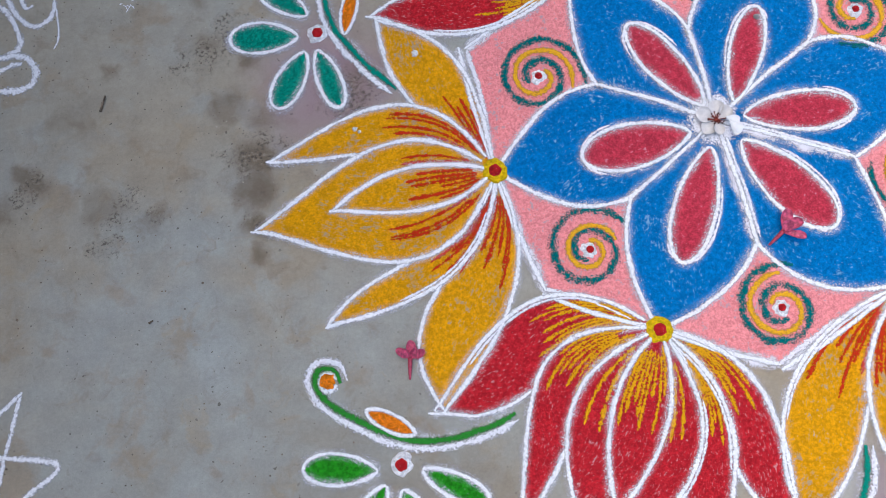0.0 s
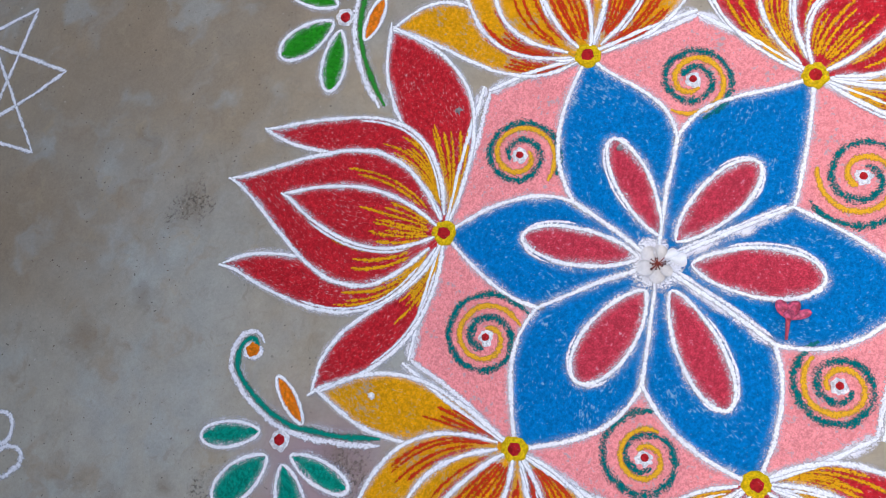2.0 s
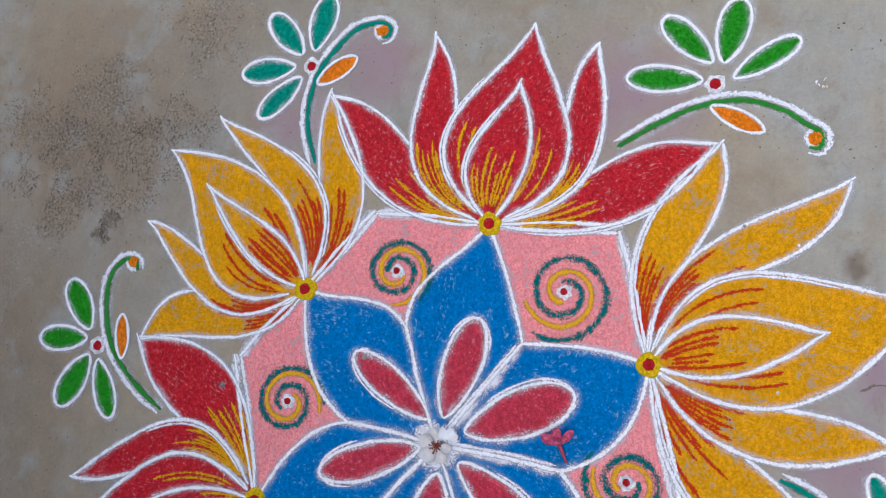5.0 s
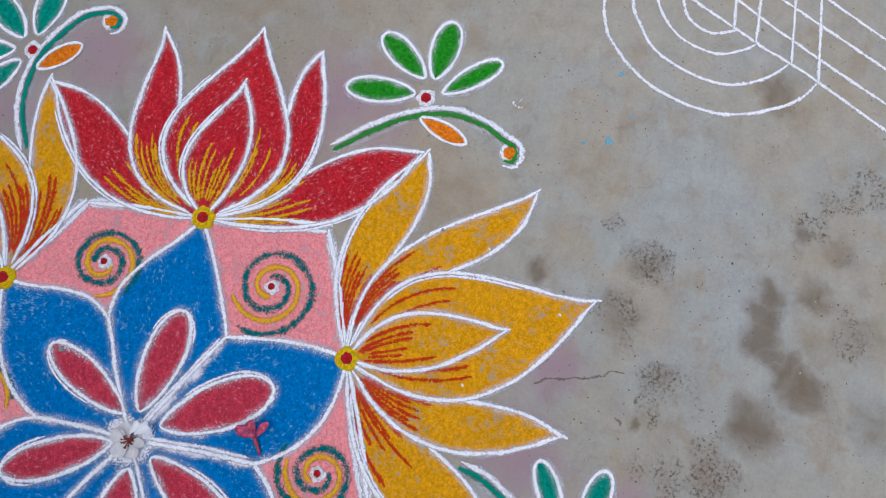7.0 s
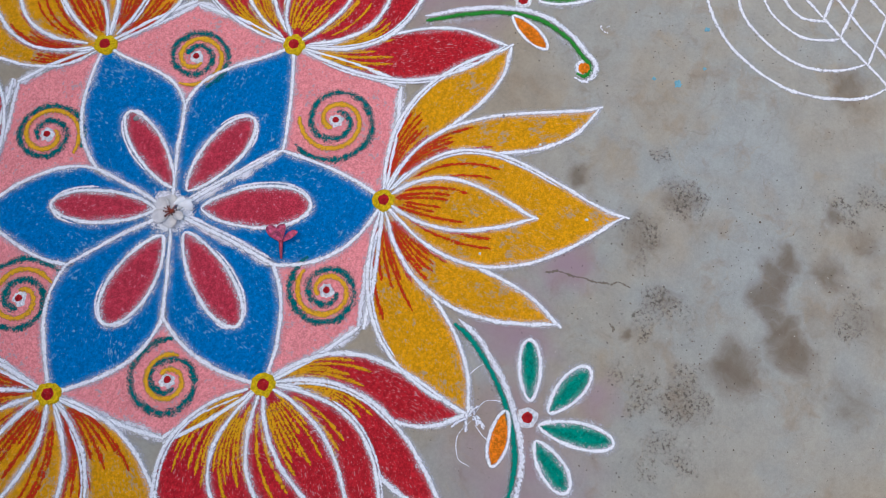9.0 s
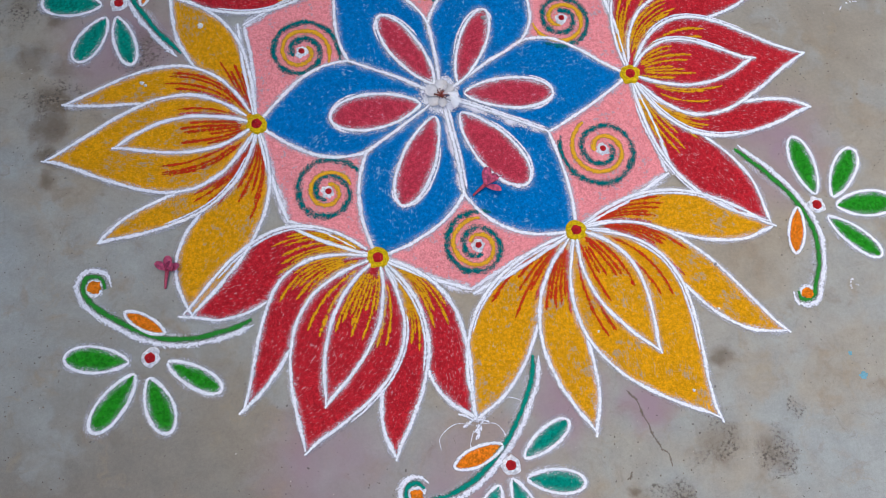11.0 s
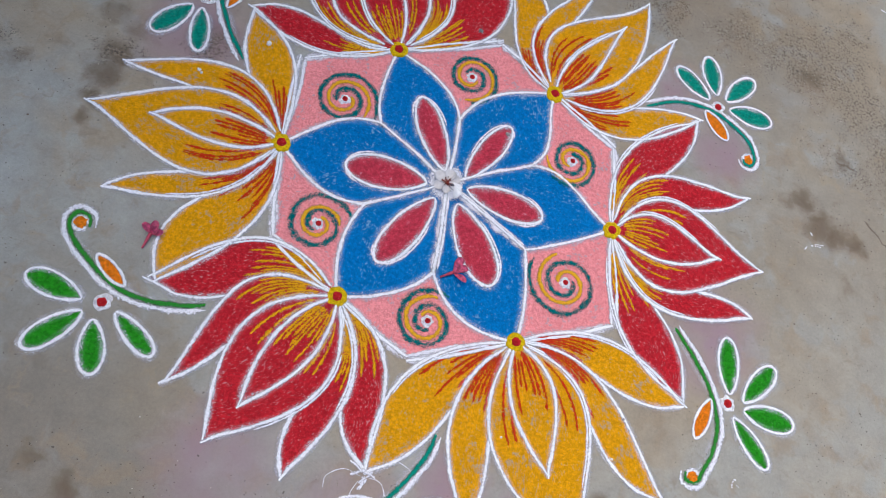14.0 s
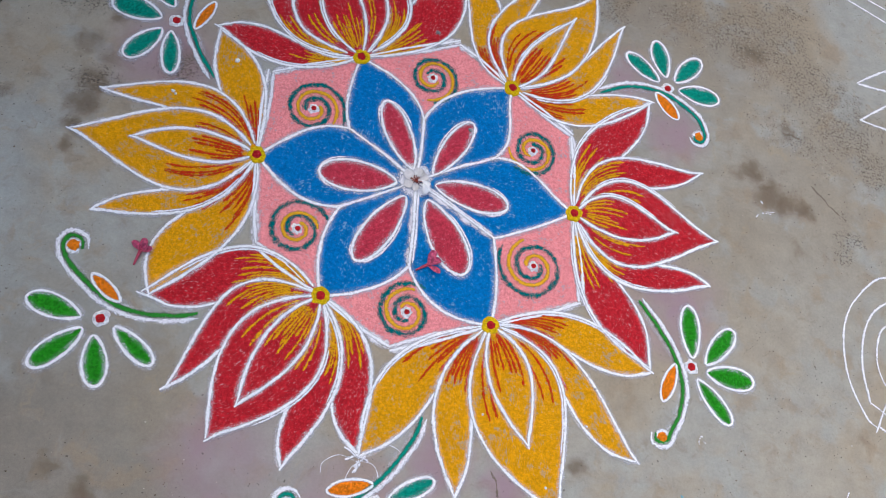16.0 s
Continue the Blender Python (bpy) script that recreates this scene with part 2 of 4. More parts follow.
    for x, y, r, k in ((0.340, -0.764, 0.034, 0.9), (0.312, -0.760, 0.034, 1.0), (0.286, -0.758, 0.036, 1.0), (0.268, -0.774, 0.030, 0.9), (0.250, -0.790, 0.036, 1.0), (0.228, -0.813, 0.044, 1.0),
                       (0.175, -0.760, 0.052, 0.95), (0.346, -0.820, 0.034, 0.8), (0.316, -0.461, 0.024, 0.95), (0.434, -0.800, 0.024, 0.8), (0.315, -0.888, 0.036, 0.6), (0.204, -0.905, 0.050, 0.6),
                       (0.415, -0.845, 0.036, 0.6), (0.623, -0.743, 0.046, 0.8), (0.150, -0.622, 0.016, 0.9), (0.278, -0.574, 0.044, 0.6), (0.205, -0.630, 0.036, 0.6), (0.352, -0.597, 0.036, 0.7),
                       (0.105, -0.715, 0.042, 0.5), (0.290, -0.850, 0.040, 0.4), (-0.565, 0.080, 0.042, 0.95), (-0.573, 0.040, 0.036, 0.9), (-0.578, -0.004, 0.030, 0.9), (-0.584, -0.038, 0.024, 0.8),
                       (-0.591, 0.160, 0.036, 0.7), (-0.545, 0.140, 0.034, 0.6), (-0.436, 0.155, 0.056, 0.6), (-0.786, 0.190, 0.050, 0.5), (-0.851, 0.126, 0.032, 0.8), (-0.899, 0.089, 0.034, 0.6),
                       (-0.764, 0.064, 0.034, 0.55), (-0.711, 0.034, 0.032, 0.5), (-0.556, 0.213, 0.024, 0.8), (-0.600, 0.250, 0.034, 0.5), (-0.734, 0.246, 0.016, 0.6), (0.700, 0.100, 0.046, 1.0),
                       (0.668, 0.138, 0.034, 0.9), (0.735, 0.088, 0.044, 1.0), (0.772, 0.078, 0.040, 0.95), (0.640, 0.130, 0.024, 0.7), (0.755, 0.245, 0.022, 0.9), (0.690, 0.424, 0.040, 0.95),
                       (0.760, -0.010, 0.028, 0.4), (-0.490, -0.539, 0.026, 0.9), (-0.430, -0.571, 0.028, 0.9), (-0.517, -0.414, 0.022, 0.4), (-0.300, 0.538, 0.038, 0.6), (-0.276, 0.651, 0.026, 0.5),
                       (-0.438, 0.510, 0.026, 0.5), (-0.541, 0.533, 0.040, 0.5), (-0.600, 0.319, 0.026, 0.5), (-0.660, 0.370, 0.030, 0.4), (0.430, 0.142, 0.040, 0.4), (-0.614, -0.107, 0.030, 0.3)):
        stain.append(math_node(t, "MULTIPLY", spot(x, y, r * 1.2, 0.9), k))
    stain = math_node(t, "MULTIPLY_ADD", math_node(t, "SUBTRACT", noise_node(t, near, 34, 5, 0.65), 0.5), 0.9, most(stain))
    colour = mix(t, ramp(t, stain, 0.00, 1.20, 0.0, 0.90), colour, (0.145, 0.104, 0.064))
    # pitted patches: shade in the holes and light on their rims, put into the colour
    rough = most([spot(x, y, r * 1.2, 0.95, torn, torn_off) for x, y, r in (
        (0.262, 0.621, 0.075), (0.335, 0.582, 0.095), (0.345, 0.500, 0.075), (0.191, 0.651, 0.045), (0.380, 0.450, 0.06), (0.410, 0.620, 0.11), (0.330, 0.700, 0.09), (0.130, 0.847, 0.06), (0.142, 0.800, 0.045),
        (0.650, 0.465, 0.14), (0.805, 0.373, 0.14), (0.530, 0.477, 0.09), (0.902, 0.270, 0.13), (0.760, 0.500, 0.14), (0.940, 0.190, 0.08), (0.780, 0.230, 0.05), (0.352, -0.597, 0.050), (0.391, -0.548, 0.024),
        (0.275, -0.573, 0.050), (0.482, -0.840, 0.05), (0.517, -0.870, 0.05), (0.439, -0.806, 0.035), (0.114, -0.717, 0.055), (0.090, -0.660, 0.045), (0.030, -0.730, 0.06), (-0.302, 0.538, 0.045), (-0.565, 0.080, 0.045),
        (-0.578, 0.000, 0.035), (-0.731, 0.054, 0.040), (-0.767, 0.025, 0.032), (-0.593, 0.245, 0.045), (-0.440, 0.140, 0.06), (-0.574, 0.284, 0.04), (-0.640, 0.240, 0.04), (0.860, 0.020, 0.06), (-0.850, 0.120, 0.03),
        (0.200, -0.640, 0.05), (0.300, -0.860, 0.05))])
    rough = math_node(t, "MULTIPLY_ADD", math_node(t, "SUBTRACT", noise_node(t, near, 30, 5, 0.7), 0.5), 2.4, rough)
    rough = math_node(t, "MULTIPLY", ramp(t, rough, 0.36, 0.95), ramp(t, noise_node(t, place, 60, 3, 0.6), 0.36, 0.60, 0.3, 1.0))
    hole = noise_node(t, place, 210, 3, 0.6)
    pits = math_node(t, "MULTIPLY", ramp(t, hole, 0.50, 0.60), rough)
    rims = math_node(t, "MULTIPLY", ramp(t, hole, 0.36, 0.46, 1.0, 0.0), rough)
    few = math_node(t, "MULTIPLY", ramp(t, noise_node(t, place, 175, 1, 0.4), 0.715, 0.755), ramp(t, noise_node(t, place, 12, 2, 0.5), 0.42, 0.60))
    colour = mix(t, math_node(t, "MULTIPLY", rough, 0.30), colour, (0.190, 0.155, 0.112))
    colour = mix(t, math_node(t, "MULTIPLY", rims, 0.45), colour, (0.400, 0.350, 0.275))
    colour = mix(t, math_node(t, "MULTIPLY", pits, 0.80), colour, (0.085, 0.070, 0.054))
    colour = mix(t, math_node(t, "MULTIPLY", few, 0.75), colour, (0.090, 0.074, 0.058))
    t.links.new(colour, b.inputs["Base Color"])
    t.links.new(ramp(t, mott, 0.3, 0.7, 0.62, 0.9), b.inputs["Roughness"])
    b.inputs["Specular IOR Level"].default_value = 0.3
    h = math_node(t, "ADD", math_node(t, "MULTIPLY", fine, 0.3), math_node(t, "MULTIPLY", mott, 1.0))
    h = math_node(t, "SUBTRACT", h, math_node(t, "MULTIPLY", pits, 2.6))
    relief(t, b, h, 0.40, 0.0016)
    return m


CONCRETE = concrete()


def plain(name, rgb, rough=0.7, vary=0.2, scale=300, sheen=0.3):
    m, t, b = shader(name)
    place = t.nodes.new("ShaderNodeNewGeometry").outputs["Position"]
    n = noise_node(t, place, scale, 3, 0.6)
    colour = mix(t, ramp(t, n, 0.3, 0.7), tuple(c * (1 - vary) for c in rgb), tuple(min(1, c * (1 + vary)) for c in rgb))
    t.links.new(colour, b.inputs["Base Color"])
    b.inputs["Roughness"].default_value = rough
    b.inputs["Specular IOR Level"].default_value = sheen
    relief(t, b, n, 0.2, 0.0006)
    return m


PETAL_WHITE = plain("white_flower_petal", (0.68, 0.655, 0.64), 0.5, 0.10, 120)
PETAL_ROLLED = plain("rolled_white_petal", (0.90, 0.90, 0.90), 0.5, 0.04, 120)
PETAL_PINK = plain("pink_flower_petal", (0.60, 0.115, 0.215), 0.5, 0.45, 210)
STAMEN = plain("red_brown_stamen", (0.26, 0.045, 0.028), 0.7, 0.4)
ANTHER = plain("dark_anther", (0.10, 0.030, 0.022), 0.8, 0.4)
TUBE_PINK = plain("pink_flower_tube", (0.42, 0.06, 0.10), 0.6, 0.3)
DRY_LEAF = plain("dry_leaf", (0.16, 0.055, 0.030), 0.8, 0.5, 140)
GRIT = plain("dark_grit", (0.15, 0.115, 0.082), 0.9, 0.5, 90)
GREY_GRIT = plain("grey_grit", (0.24, 0.23, 0.23), 0.9, 0.3, 90)
PALE_GRIT = plain("pale_grit", (0.42, 0.38, 0.32), 0.9, 0.3, 90)
PLASTER = plain("grey_plaster", (0.30, 0.27, 0.24), 0.9, 0.2, 12)
SKY_PAINT = plain("sky_blue_paint", (0.15, 0.35, 0.43), 0.6, 0.15)


# ---------------------------------------------------------------- building helpers
def part(name, verts, faces, material, parent=None, label="", uvs=None, smooth=True):
    me = bpy.data.meshes.new(name)
    me.from_pydata(verts, [], faces)
    if uvs is not None:
        layer = me.uv_layers.new(name="UVMap")
        idx = np.empty(len(me.loops), dtype=np.int32)
        me.loops.foreach_get("vertex_index", idx)
        layer.data.foreach_set("uv", np.asarray(uvs, dtype=np.float32)[idx].ravel())
    if smooth:
        me.polygons.foreach_set("use_smooth", [True] * len(me.polygons))
    me.materials.append(material)
    me.update()
    ob = new(name, me)
    if parent is not None:
        ob.parent = parent
    if label:
        ob["label"] = label
    return ob


def spline(points, step=0.004):
    """A smooth hand-drawn line through the points."""
    p = [Vector((x, y)) for x, y in points]
    if len(p) == 2:
        p = [p[0], p[0].lerp(p[1], 0.5), p[1]]
    p = [p[0] * 2 - p[1], *p, p[-1] * 2 - p[-2]]
    out = []
    for i in range(1, len(p) - 2):
        a, b, c, d = p[i - 1:i + 3]
        n = max(2, int((c - b).length / step))
        for k in range(n):
            s = k / n
            out.append(0.5 * (2 * b + (c - a) * s + (2 * a - 5 * b + 4 * c - d) * s * s + (3 * b - a - 3 * c + d) * s ** 3))
    out.append(p[-2])
    return out


ROWS = ((-1.04, 0.0, True), (-1.0, 0.0, False), (-0.55, 0.75, False), (0.0, 1.0, False), (0.55, 0.75, False), (1.0, 0.0, False), (1.04, 0.0, True))


def ridge(lines, width, level, height=0.0012, wobble=1.0, ends=0.5, closed=False):
    """Low ridges of trickled powder along lines: vertices, faces and UVs (x along the line in metres, y across it)."""
    verts, faces, uvs = [], [], []
    for number, line in enumerate(lines):
        base, n, run = len(verts), len(line), 0.0
        lift = level + (0.00013 if height else 0.00002) * number
        phase = random.uniform(0, 50)
        for i, p in enumerate(line):
            q, r = line[max(i - 1, 0)], line[min(i + 1, n - 1)]
            if closed:
                q, r = line[(i - 1) % (n - 1)], line[(i + 1) % (n - 1)]
            d = (r - q).normalized() if (r - q).length > 1e-9 else Vector((1, 0))
            side = Vector((-d.y, d.x))
            if i:
                run += (p - line[i - 1]).length
            w = noise.noise((run * 45, phase, 0))
            v = noise.noise((run * 28, phase + 9, 3))
            half = width * 0.5 * (1 + 0.30 * w * wobble)
            if not closed:
                end = min(i, n - 1 - i) / max(1, n * 0.06)
                half *= ends + (1 - ends) * min(1.0, end)
            mid = p + side * (v * 0.10 * width * wobble)
            for s, h, skirt in ROWS:
                e = mid + side * (half * s)
                verts.append((e.x, e.y, 0.0002 if skirt else lift + height * h))
                uvs.append((run, 0.5 + 0.5 * max(-1, min(1, s))))
        k = len(ROWS)
        for i in range(n - 1):
            for j in range(k - 1):
                a = base + i * k + j
                faces.append((a, a + k, a + k + 1, a + 1))
    return verts, faces, uvs


def line_part(name, lines, width, material, parent, level, label="", **kw):
    v, f, u = ridge(lines, width, level, **kw)
    return part(name, v, f, material, parent, label, u)


def edge(base, tip, h1, h2, s):
    """A petal's edge: a point at the fraction s of the way from base to tip, bowed to its side by two handles in petal lengths."""
    axis = tip - base
    side = Vector((-axis.y, axis.x))
    return base + axis * s + side * (3 * s * (1 - s) ** 2 * h1 + 3 * s * s * (1 - s) * h2)


def between(line_a, line_b, level, across=7, dome=0.0):
    """A sheet of powder between two lines with equally many points, slightly uneven."""
    verts, faces, uvs = [], [], []
    run = 0.0
    for i, (a, b) in enumerate(zip(line_a, line_b)):
        if i:
            run += ((a + b) / 2 - (line_a[i - 1] + line_b[i - 1]) / 2).length
        for j in range(across):
            f = j / (across - 1)
            p = a.lerp(b, f)
            z = level + dome * 4 * f * (1 - f) + 0.00025 * noise.noise((p.x * 90, p.y * 90, 5))
            verts.append((p.x, p.y, z))
            uvs.append((f * (a - b).length + 3.7 * level * 1000, run))
    for i in range(len(line_a) - 1):
        for j in range(across - 1):
            a = i * across + j
            faces.append((a, a + across, a + across + 1, a + 1))
    return verts, faces, uvs


def shifted(line, off):
    out = []
    for i, p in enumerate(line):
        d = (line[min(i + 1, len(line) - 1)] - line[max(i - 1, 0)]).normalized()
        out.append(p + Vector((-d.y, d.x)) * off)
    return out


def blob(name, x, y, r, material, parent, level, label="", rough=0.12, height=0.0016):
    """A pinch of powder dropped as a round heap with a ragged rim."""
    verts, faces, uvs = [(x, y, level + height)], [], [(0, 0)]
    n, phase = 28, random.uniform(0, 40)
    rings = ((0.5, 0.9), (0.85, 0.6), (1.0, 0.1), (1.02, None))
    for k, h in rings:
        for i in range(n):
            a = 2 * math.pi * i / n
            rr = r * k * (1 + rough * 1.6 * noise.noise((math.cos(a) * 2.2, math.sin(a) * 2.2, phase)))
            verts.append((x + rr * math.cos(a), y + rr * math.sin(a), 0.0002 if h is None else level + height * h))
            uvs.append((rr * math.cos(a), rr * math.sin(a)))
    for i in range(n):
        faces.append((0, 1 + i, 1 + (i + 1) % n))
        for g in range(len(rings) - 1):
            a, b = 1 + g * n + i, 1 + g * n + (i + 1) % n
            faces.append((a, a + n, b + n, b))
    return part(name, verts, faces, material, parent, label, uvs)


def thing(name, x, y, label, category, group=""):
    """An empty at the base of a thing; its parts are built in world places and moved under it."""
    ob = tagged(new(name), label, category, group)
    ob.empty_display_size = 0.02
    return ob


# ---------------------------------------------------------------- ground
def ground():
    ticks = [-40, -12, -4, -2]
    ticks += [i * 0.1 for i in range(-15, 16)] + [2, 4, 12, 40]
    n = len(ticks)
    verts = [(x, y, 0.0) for y in ticks for x in ticks]
    faces = [(j * n + i, j * n + i + 1, (j + 1) * n + i + 1, (j + 1) * n + i) for j in range(n - 1) for i in range(n - 1)]
    ob = part("ground", verts, faces, CONCRETE, None, smooth=False)
    return tagged(ob, "worn grey-brown concrete yard floor with dark stains", "ground", kind="structure")


ground()


def sky_blocker():
    """An unseen wall with an eave, added to block part of the sky and sun."""
    bm = bmesh.new()
    bmesh.ops.create_cube(bm, size=1.0, matrix=Matrix.Translation((0, 0, 1.6)) @ Matrix.Diagonal((12, 0.22, 3.2, 1)))
    bmesh.ops.create_cube(bm, size=1.0, matrix=Matrix.Translation((0, -0.62, 2.86)) @ Matrix.Diagonal((12, 1.02, 0.10, 1)))
    me = bpy.data.meshes.new("shade_wall")
    bm.to_mesh(me)
    bm.free()
    me.materials.append(PLASTER)
    ob = new("shade_wall", me)
    ob.matrix_basis = pose(-1.93, 1.448, 0, 0, 0, 53)
    tagged(ob, "unseen wall with an eave, added to shade one side of the floor", "wall", kind="structure")


sky_blocker()

# ---------------------------------------------------------------- the drawing: pink hexagon
DOTS = [Vector(p) for p in ((-0.279, 0.0), (-0.1255, 0.2316), (0.1662, 0.2266), (0.2973, -0.0122), (0.1531, -0.244), (-0.1375, -0.2336))]
CORNERS = [Vector(p) for p in ((-0.274, 0.164), (0.056, 0.297), (0.285, 0.147), (0.310, -0.178), (-0.014, -0.300), (-0.252, -0.157))]


def hexagon():
    top = thing("hexagon_drawing", 0, 0, "pink powder hexagon with white borders on the floor", "floor drawing")
    rim = []
    for i in range(6):
        rim += [DOTS[i], CORNERS[i]]
    outer = []
    for i in range(12):
        a, b = rim[i], rim[(i + 1) % 12]
        outer += [a.lerp(b, k / 8) for k in range(8)]
    outer.append(outer[0])
    inner = [p * 0.02 for p in outer]
    v, f, u = between(inner, outer, 0.0007, 12)
    part("pink_fill", v, f, FILL_PINK, top, "pink powder fill", u)
    for i in range(6):
        nxt = DOTS[(i + 1) % 6]
        c = CORNERS[i]
        out = c.normalized() * random.uniform(0.004, 0.016)
        bow = c.normalized() * 0.004
        for a, b in ((DOTS[i], c + out), (nxt, c + out * 0.4)):
            m = a.lerp(b, 0.5) + bow
            line_part("border_dust", [spline([a, m, b])], 0.026, SMEAR, top, 0.0010, "thin film of white dust", height=0.0)
            line_part("border_line", [spline([a, m, b])], 0.0105, WHITE, top, 0.0012, wobble=1.2)
        far = c + out * 0.2
        line_part("border_line", [spline([DOTS[i].lerp(c, 0.25), DOTS[i].lerp(c, 0.6) - bow * 0.9, far])], 0.011, WHITE_LOOSE, top, 0.0010)
    return top


hexagon()


# ---------------------------------------------------------------- the drawing: blue flower in the middle
def leaf_lines(bx, by, ex, ey, width, n=22, blunt=0.5, sharp=0.85):
    """Both edges of a leaf that is pointed at its base and rounded at its end."""
    b, e = Vector((bx, by)), Vector((ex, ey))
    axis = e - b
    side = Vector((-axis.y, axis.x)).normalized()
    peak = (sharp / (sharp + blunt)) ** sharp * (blunt / (sharp + blunt)) ** blunt
    left, right = [], []
    for i in range(n + 1):
        s = (1 - math.cos(math.pi * i / n)) / 2
        h = 0.5 * width * (s ** sharp) * ((1 - s) ** blunt) / peak
        left.append(b + axis * s + side * h)
        right.append(b + axis * s - side * h)
    return left, right


def ring(left, right):
    return left + right[::-1][1:]


NOTCH = [Vector(p) for p in ((-0.13, 0.081), (0.002, 0.125), (0.143, 0.073), (0.149, -0.085), (0.003, -0.16), (-0.128, -0.072))]
# handles of the outer edges of each petal, from the notch before it and from the notch after it
BOW = ((0.23, 0.13, -0.22, -0.07), (0.13, 0.06, -0.24, -0.09), (0.23, 0.13, -0.24, 0.03), (0.25, -0.02, -0.04, -0.02), (0.05, 0.08, -0.25, -0.21), (0.16, 0.10, -0.15, -0.14))
ROSE = ((-0.034, -0.008, -0.171, -0.009, 0.057), (-0.007, 0.021, -0.070, 0.149, 0.046), (0.030, 0.018, 0.094, 0.135, 0.041),
        (0.036, -0.001, 0.171, -0.022, 0.051), (0.023, -0.033, 0.099, -0.161, 0.060), (-0.016, -0.032, -0.090, -0.163, 0.051))


def middle_flower():
    top = thing("flower_drawing", 0, 0, "blue six-petalled powder flower with rose-red inner petals", "floor drawing")
    for i in range(6):
        a1, a2, b1, b2 = BOW[i]
        before, after, tip = NOTCH[i - 1], NOTCH[i], DOTS[i]
        spoke = [before * (k / 14) for k in range(14)]
        right = spoke + [edge(before, tip, a1, a2, k / 14) for k in range(15)]
        left = [after * (k / 14) for k in range(14)] + [edge(after, tip, b1, b2, k / 14) for k in range(15)]
        v, f, u = between(left, right, 0.0013, 9)
        petal = part("petal", v, f, FILL_BLUE, top, "blue powder petal", u)
        curve = spline([(0, 0), before * 0.5 + Vector((random.uniform(-0.003, 0.003), random.uniform(-0.003, 0.003))), before])
        line_part("outline_dust", [right[13:], left[13:], curve], 0.023, DRIFT, petal, 0.0017, "thin film of white dust", height=0.0, ends=0.75)
        line_part("outline", [right[13:], left[13:], curve], 0.0092, WHITE, petal, 0.0019 + 0.00004 * i, "white powder outline", wobble=1.2, ends=0.75)
        l, r = leaf_lines(*ROSE[i], blunt=0.52, sharp=0.72)
        v, f, u = between(l, r, 0.0021)
        part("inner_petal", v, f, FILL_ROSE, petal, "rose-red powder inner petal", u)
        line_part("outline_dust", [spline(ring(l, r))], 0.023, DRIFT, petal, 0.0024, "thin film of white dust", height=0.0)
        lap = spline(ring(*leaf_lines(*ROSE[i][:4], ROSE[i][4] + 0.010, blunt=0.50, sharp=0.72)))
        start = int(len(lap) * random.uniform(0.15, 0.4))
        line_part("second_outline", [lap[start:start + int(len(lap) * random.uniform(0.3, 0.5))]], 0.0055, WHITE_LOOSE, petal, 0.0025, "loose second white line", wobble=1.4, ends=0.2)
        line_part("inner_outline", [spline(ring(l, r))], 0.0086, WHITE, petal, 0.0026, "loose white powder outline", wobble=1.1)
    for end in (NOTCH[3], NOTCH[4]):
        line = spline([end * 0.15, end * 0.55 + Vector((0.002, -0.002)), end * 0.96])
        line_part("spoke_smear", [line], 0.024, SMEAR, top, 0.00205, "smeared white powder", height=0.0)
        line_part("second_spoke", [shifted(line, 0.0055)], 0.0075, WHITE_LOOSE, top, 0.0021, "loose second white line", wobble=1.4, ends=0.3)
    turn = [(0.02 * math.cos(k * math.pi / 8), 0.02 * math.sin(k * math.pi / 8)) for k in range(17)]
    line_part("white_heart", [spline(turn)], 0.036, WHITE_LOOSE, top, 0.0021, "patch of loose white powder", height=0.0006)
    return top


middle_flower()


# ---------------------------------------------------------------- the drawing: six spirals
def arm(cx, cy, degrees, r_out, r_in, turns, squash=1.0):
    pts = []
    n = int(34 * turns)
    for i in range(n + 1):
        k = i / n
        a = radians(degrees) + 2 * math.pi * turns * k
        r = r_out + (r_in - r_out) * k ** 0.9
        pts.append((cx + r * math.cos(a), cy + r * math.sin(a) * squash))
    return spline(pts)


SPIRALS = ((-0.197, 0.108, -27, 0.056, -33, 0.044), (0.011, 0.216, -83, 0.049, -97, 0.047), (0.213, 0.101, -132, 0.047, -179, 0.045),
           (0.224, -0.126, 151, 0.061, 112, 0.050), (0.007, -0.241, 58, 0.050, 75, 0.041), (-0.192, -0.123, 19, 0.052, 8, 0.033))


def spiral_drawing(cx, cy, ga, gr, ya, yr):
    top = thing("spiral_drawing", cx, cy, "sea-green and amber powder spiral on pink powder", "floor drawing", "spirals in the hexagon")
    line_part("green_arm", [arm(cx, cy, ga, gr * 1.08, 0.013, 1.65)], 0.0118, SWIRL_GREEN, top, 0.0013, "sea-green powder arm", wobble=1.3)
    line_part("amber_arm", [arm(cx, cy, ya, yr * 1.04, 0.012, 1.2)], 0.0114, SWIRL_GOLD, top, 0.0014, "amber powder arm", wobble=1.0)
    w = blob("white_dot", cx, cy, 0.0096, FILL_WHITE, top, 0.0014, "white powder dot", 0.25)
    blob("red_dot", cx + 0.0008, cy + 0.0006, 0.0050, FILL_DOT, w, 0.0022, "dark red powder dot", 0.14)


for row in SPIRALS:
    spiral_drawing(*row)

# ---------------------------------------------------------------- the drawing: six lotus flowers
RANK = {"outer": 0, "mid": 1, "central": 2, "inner": 3}


def inside(p, poly):
    odd = False
    for a, c in zip(poly, poly[1:] + poly[:1]):
        if (a.y > p.y) != (c.y > p.y) and p.x < a.x + (p.y - a.y) * (c.x - a.x) / (c.y - a.y):
            odd = not odd
    return odd


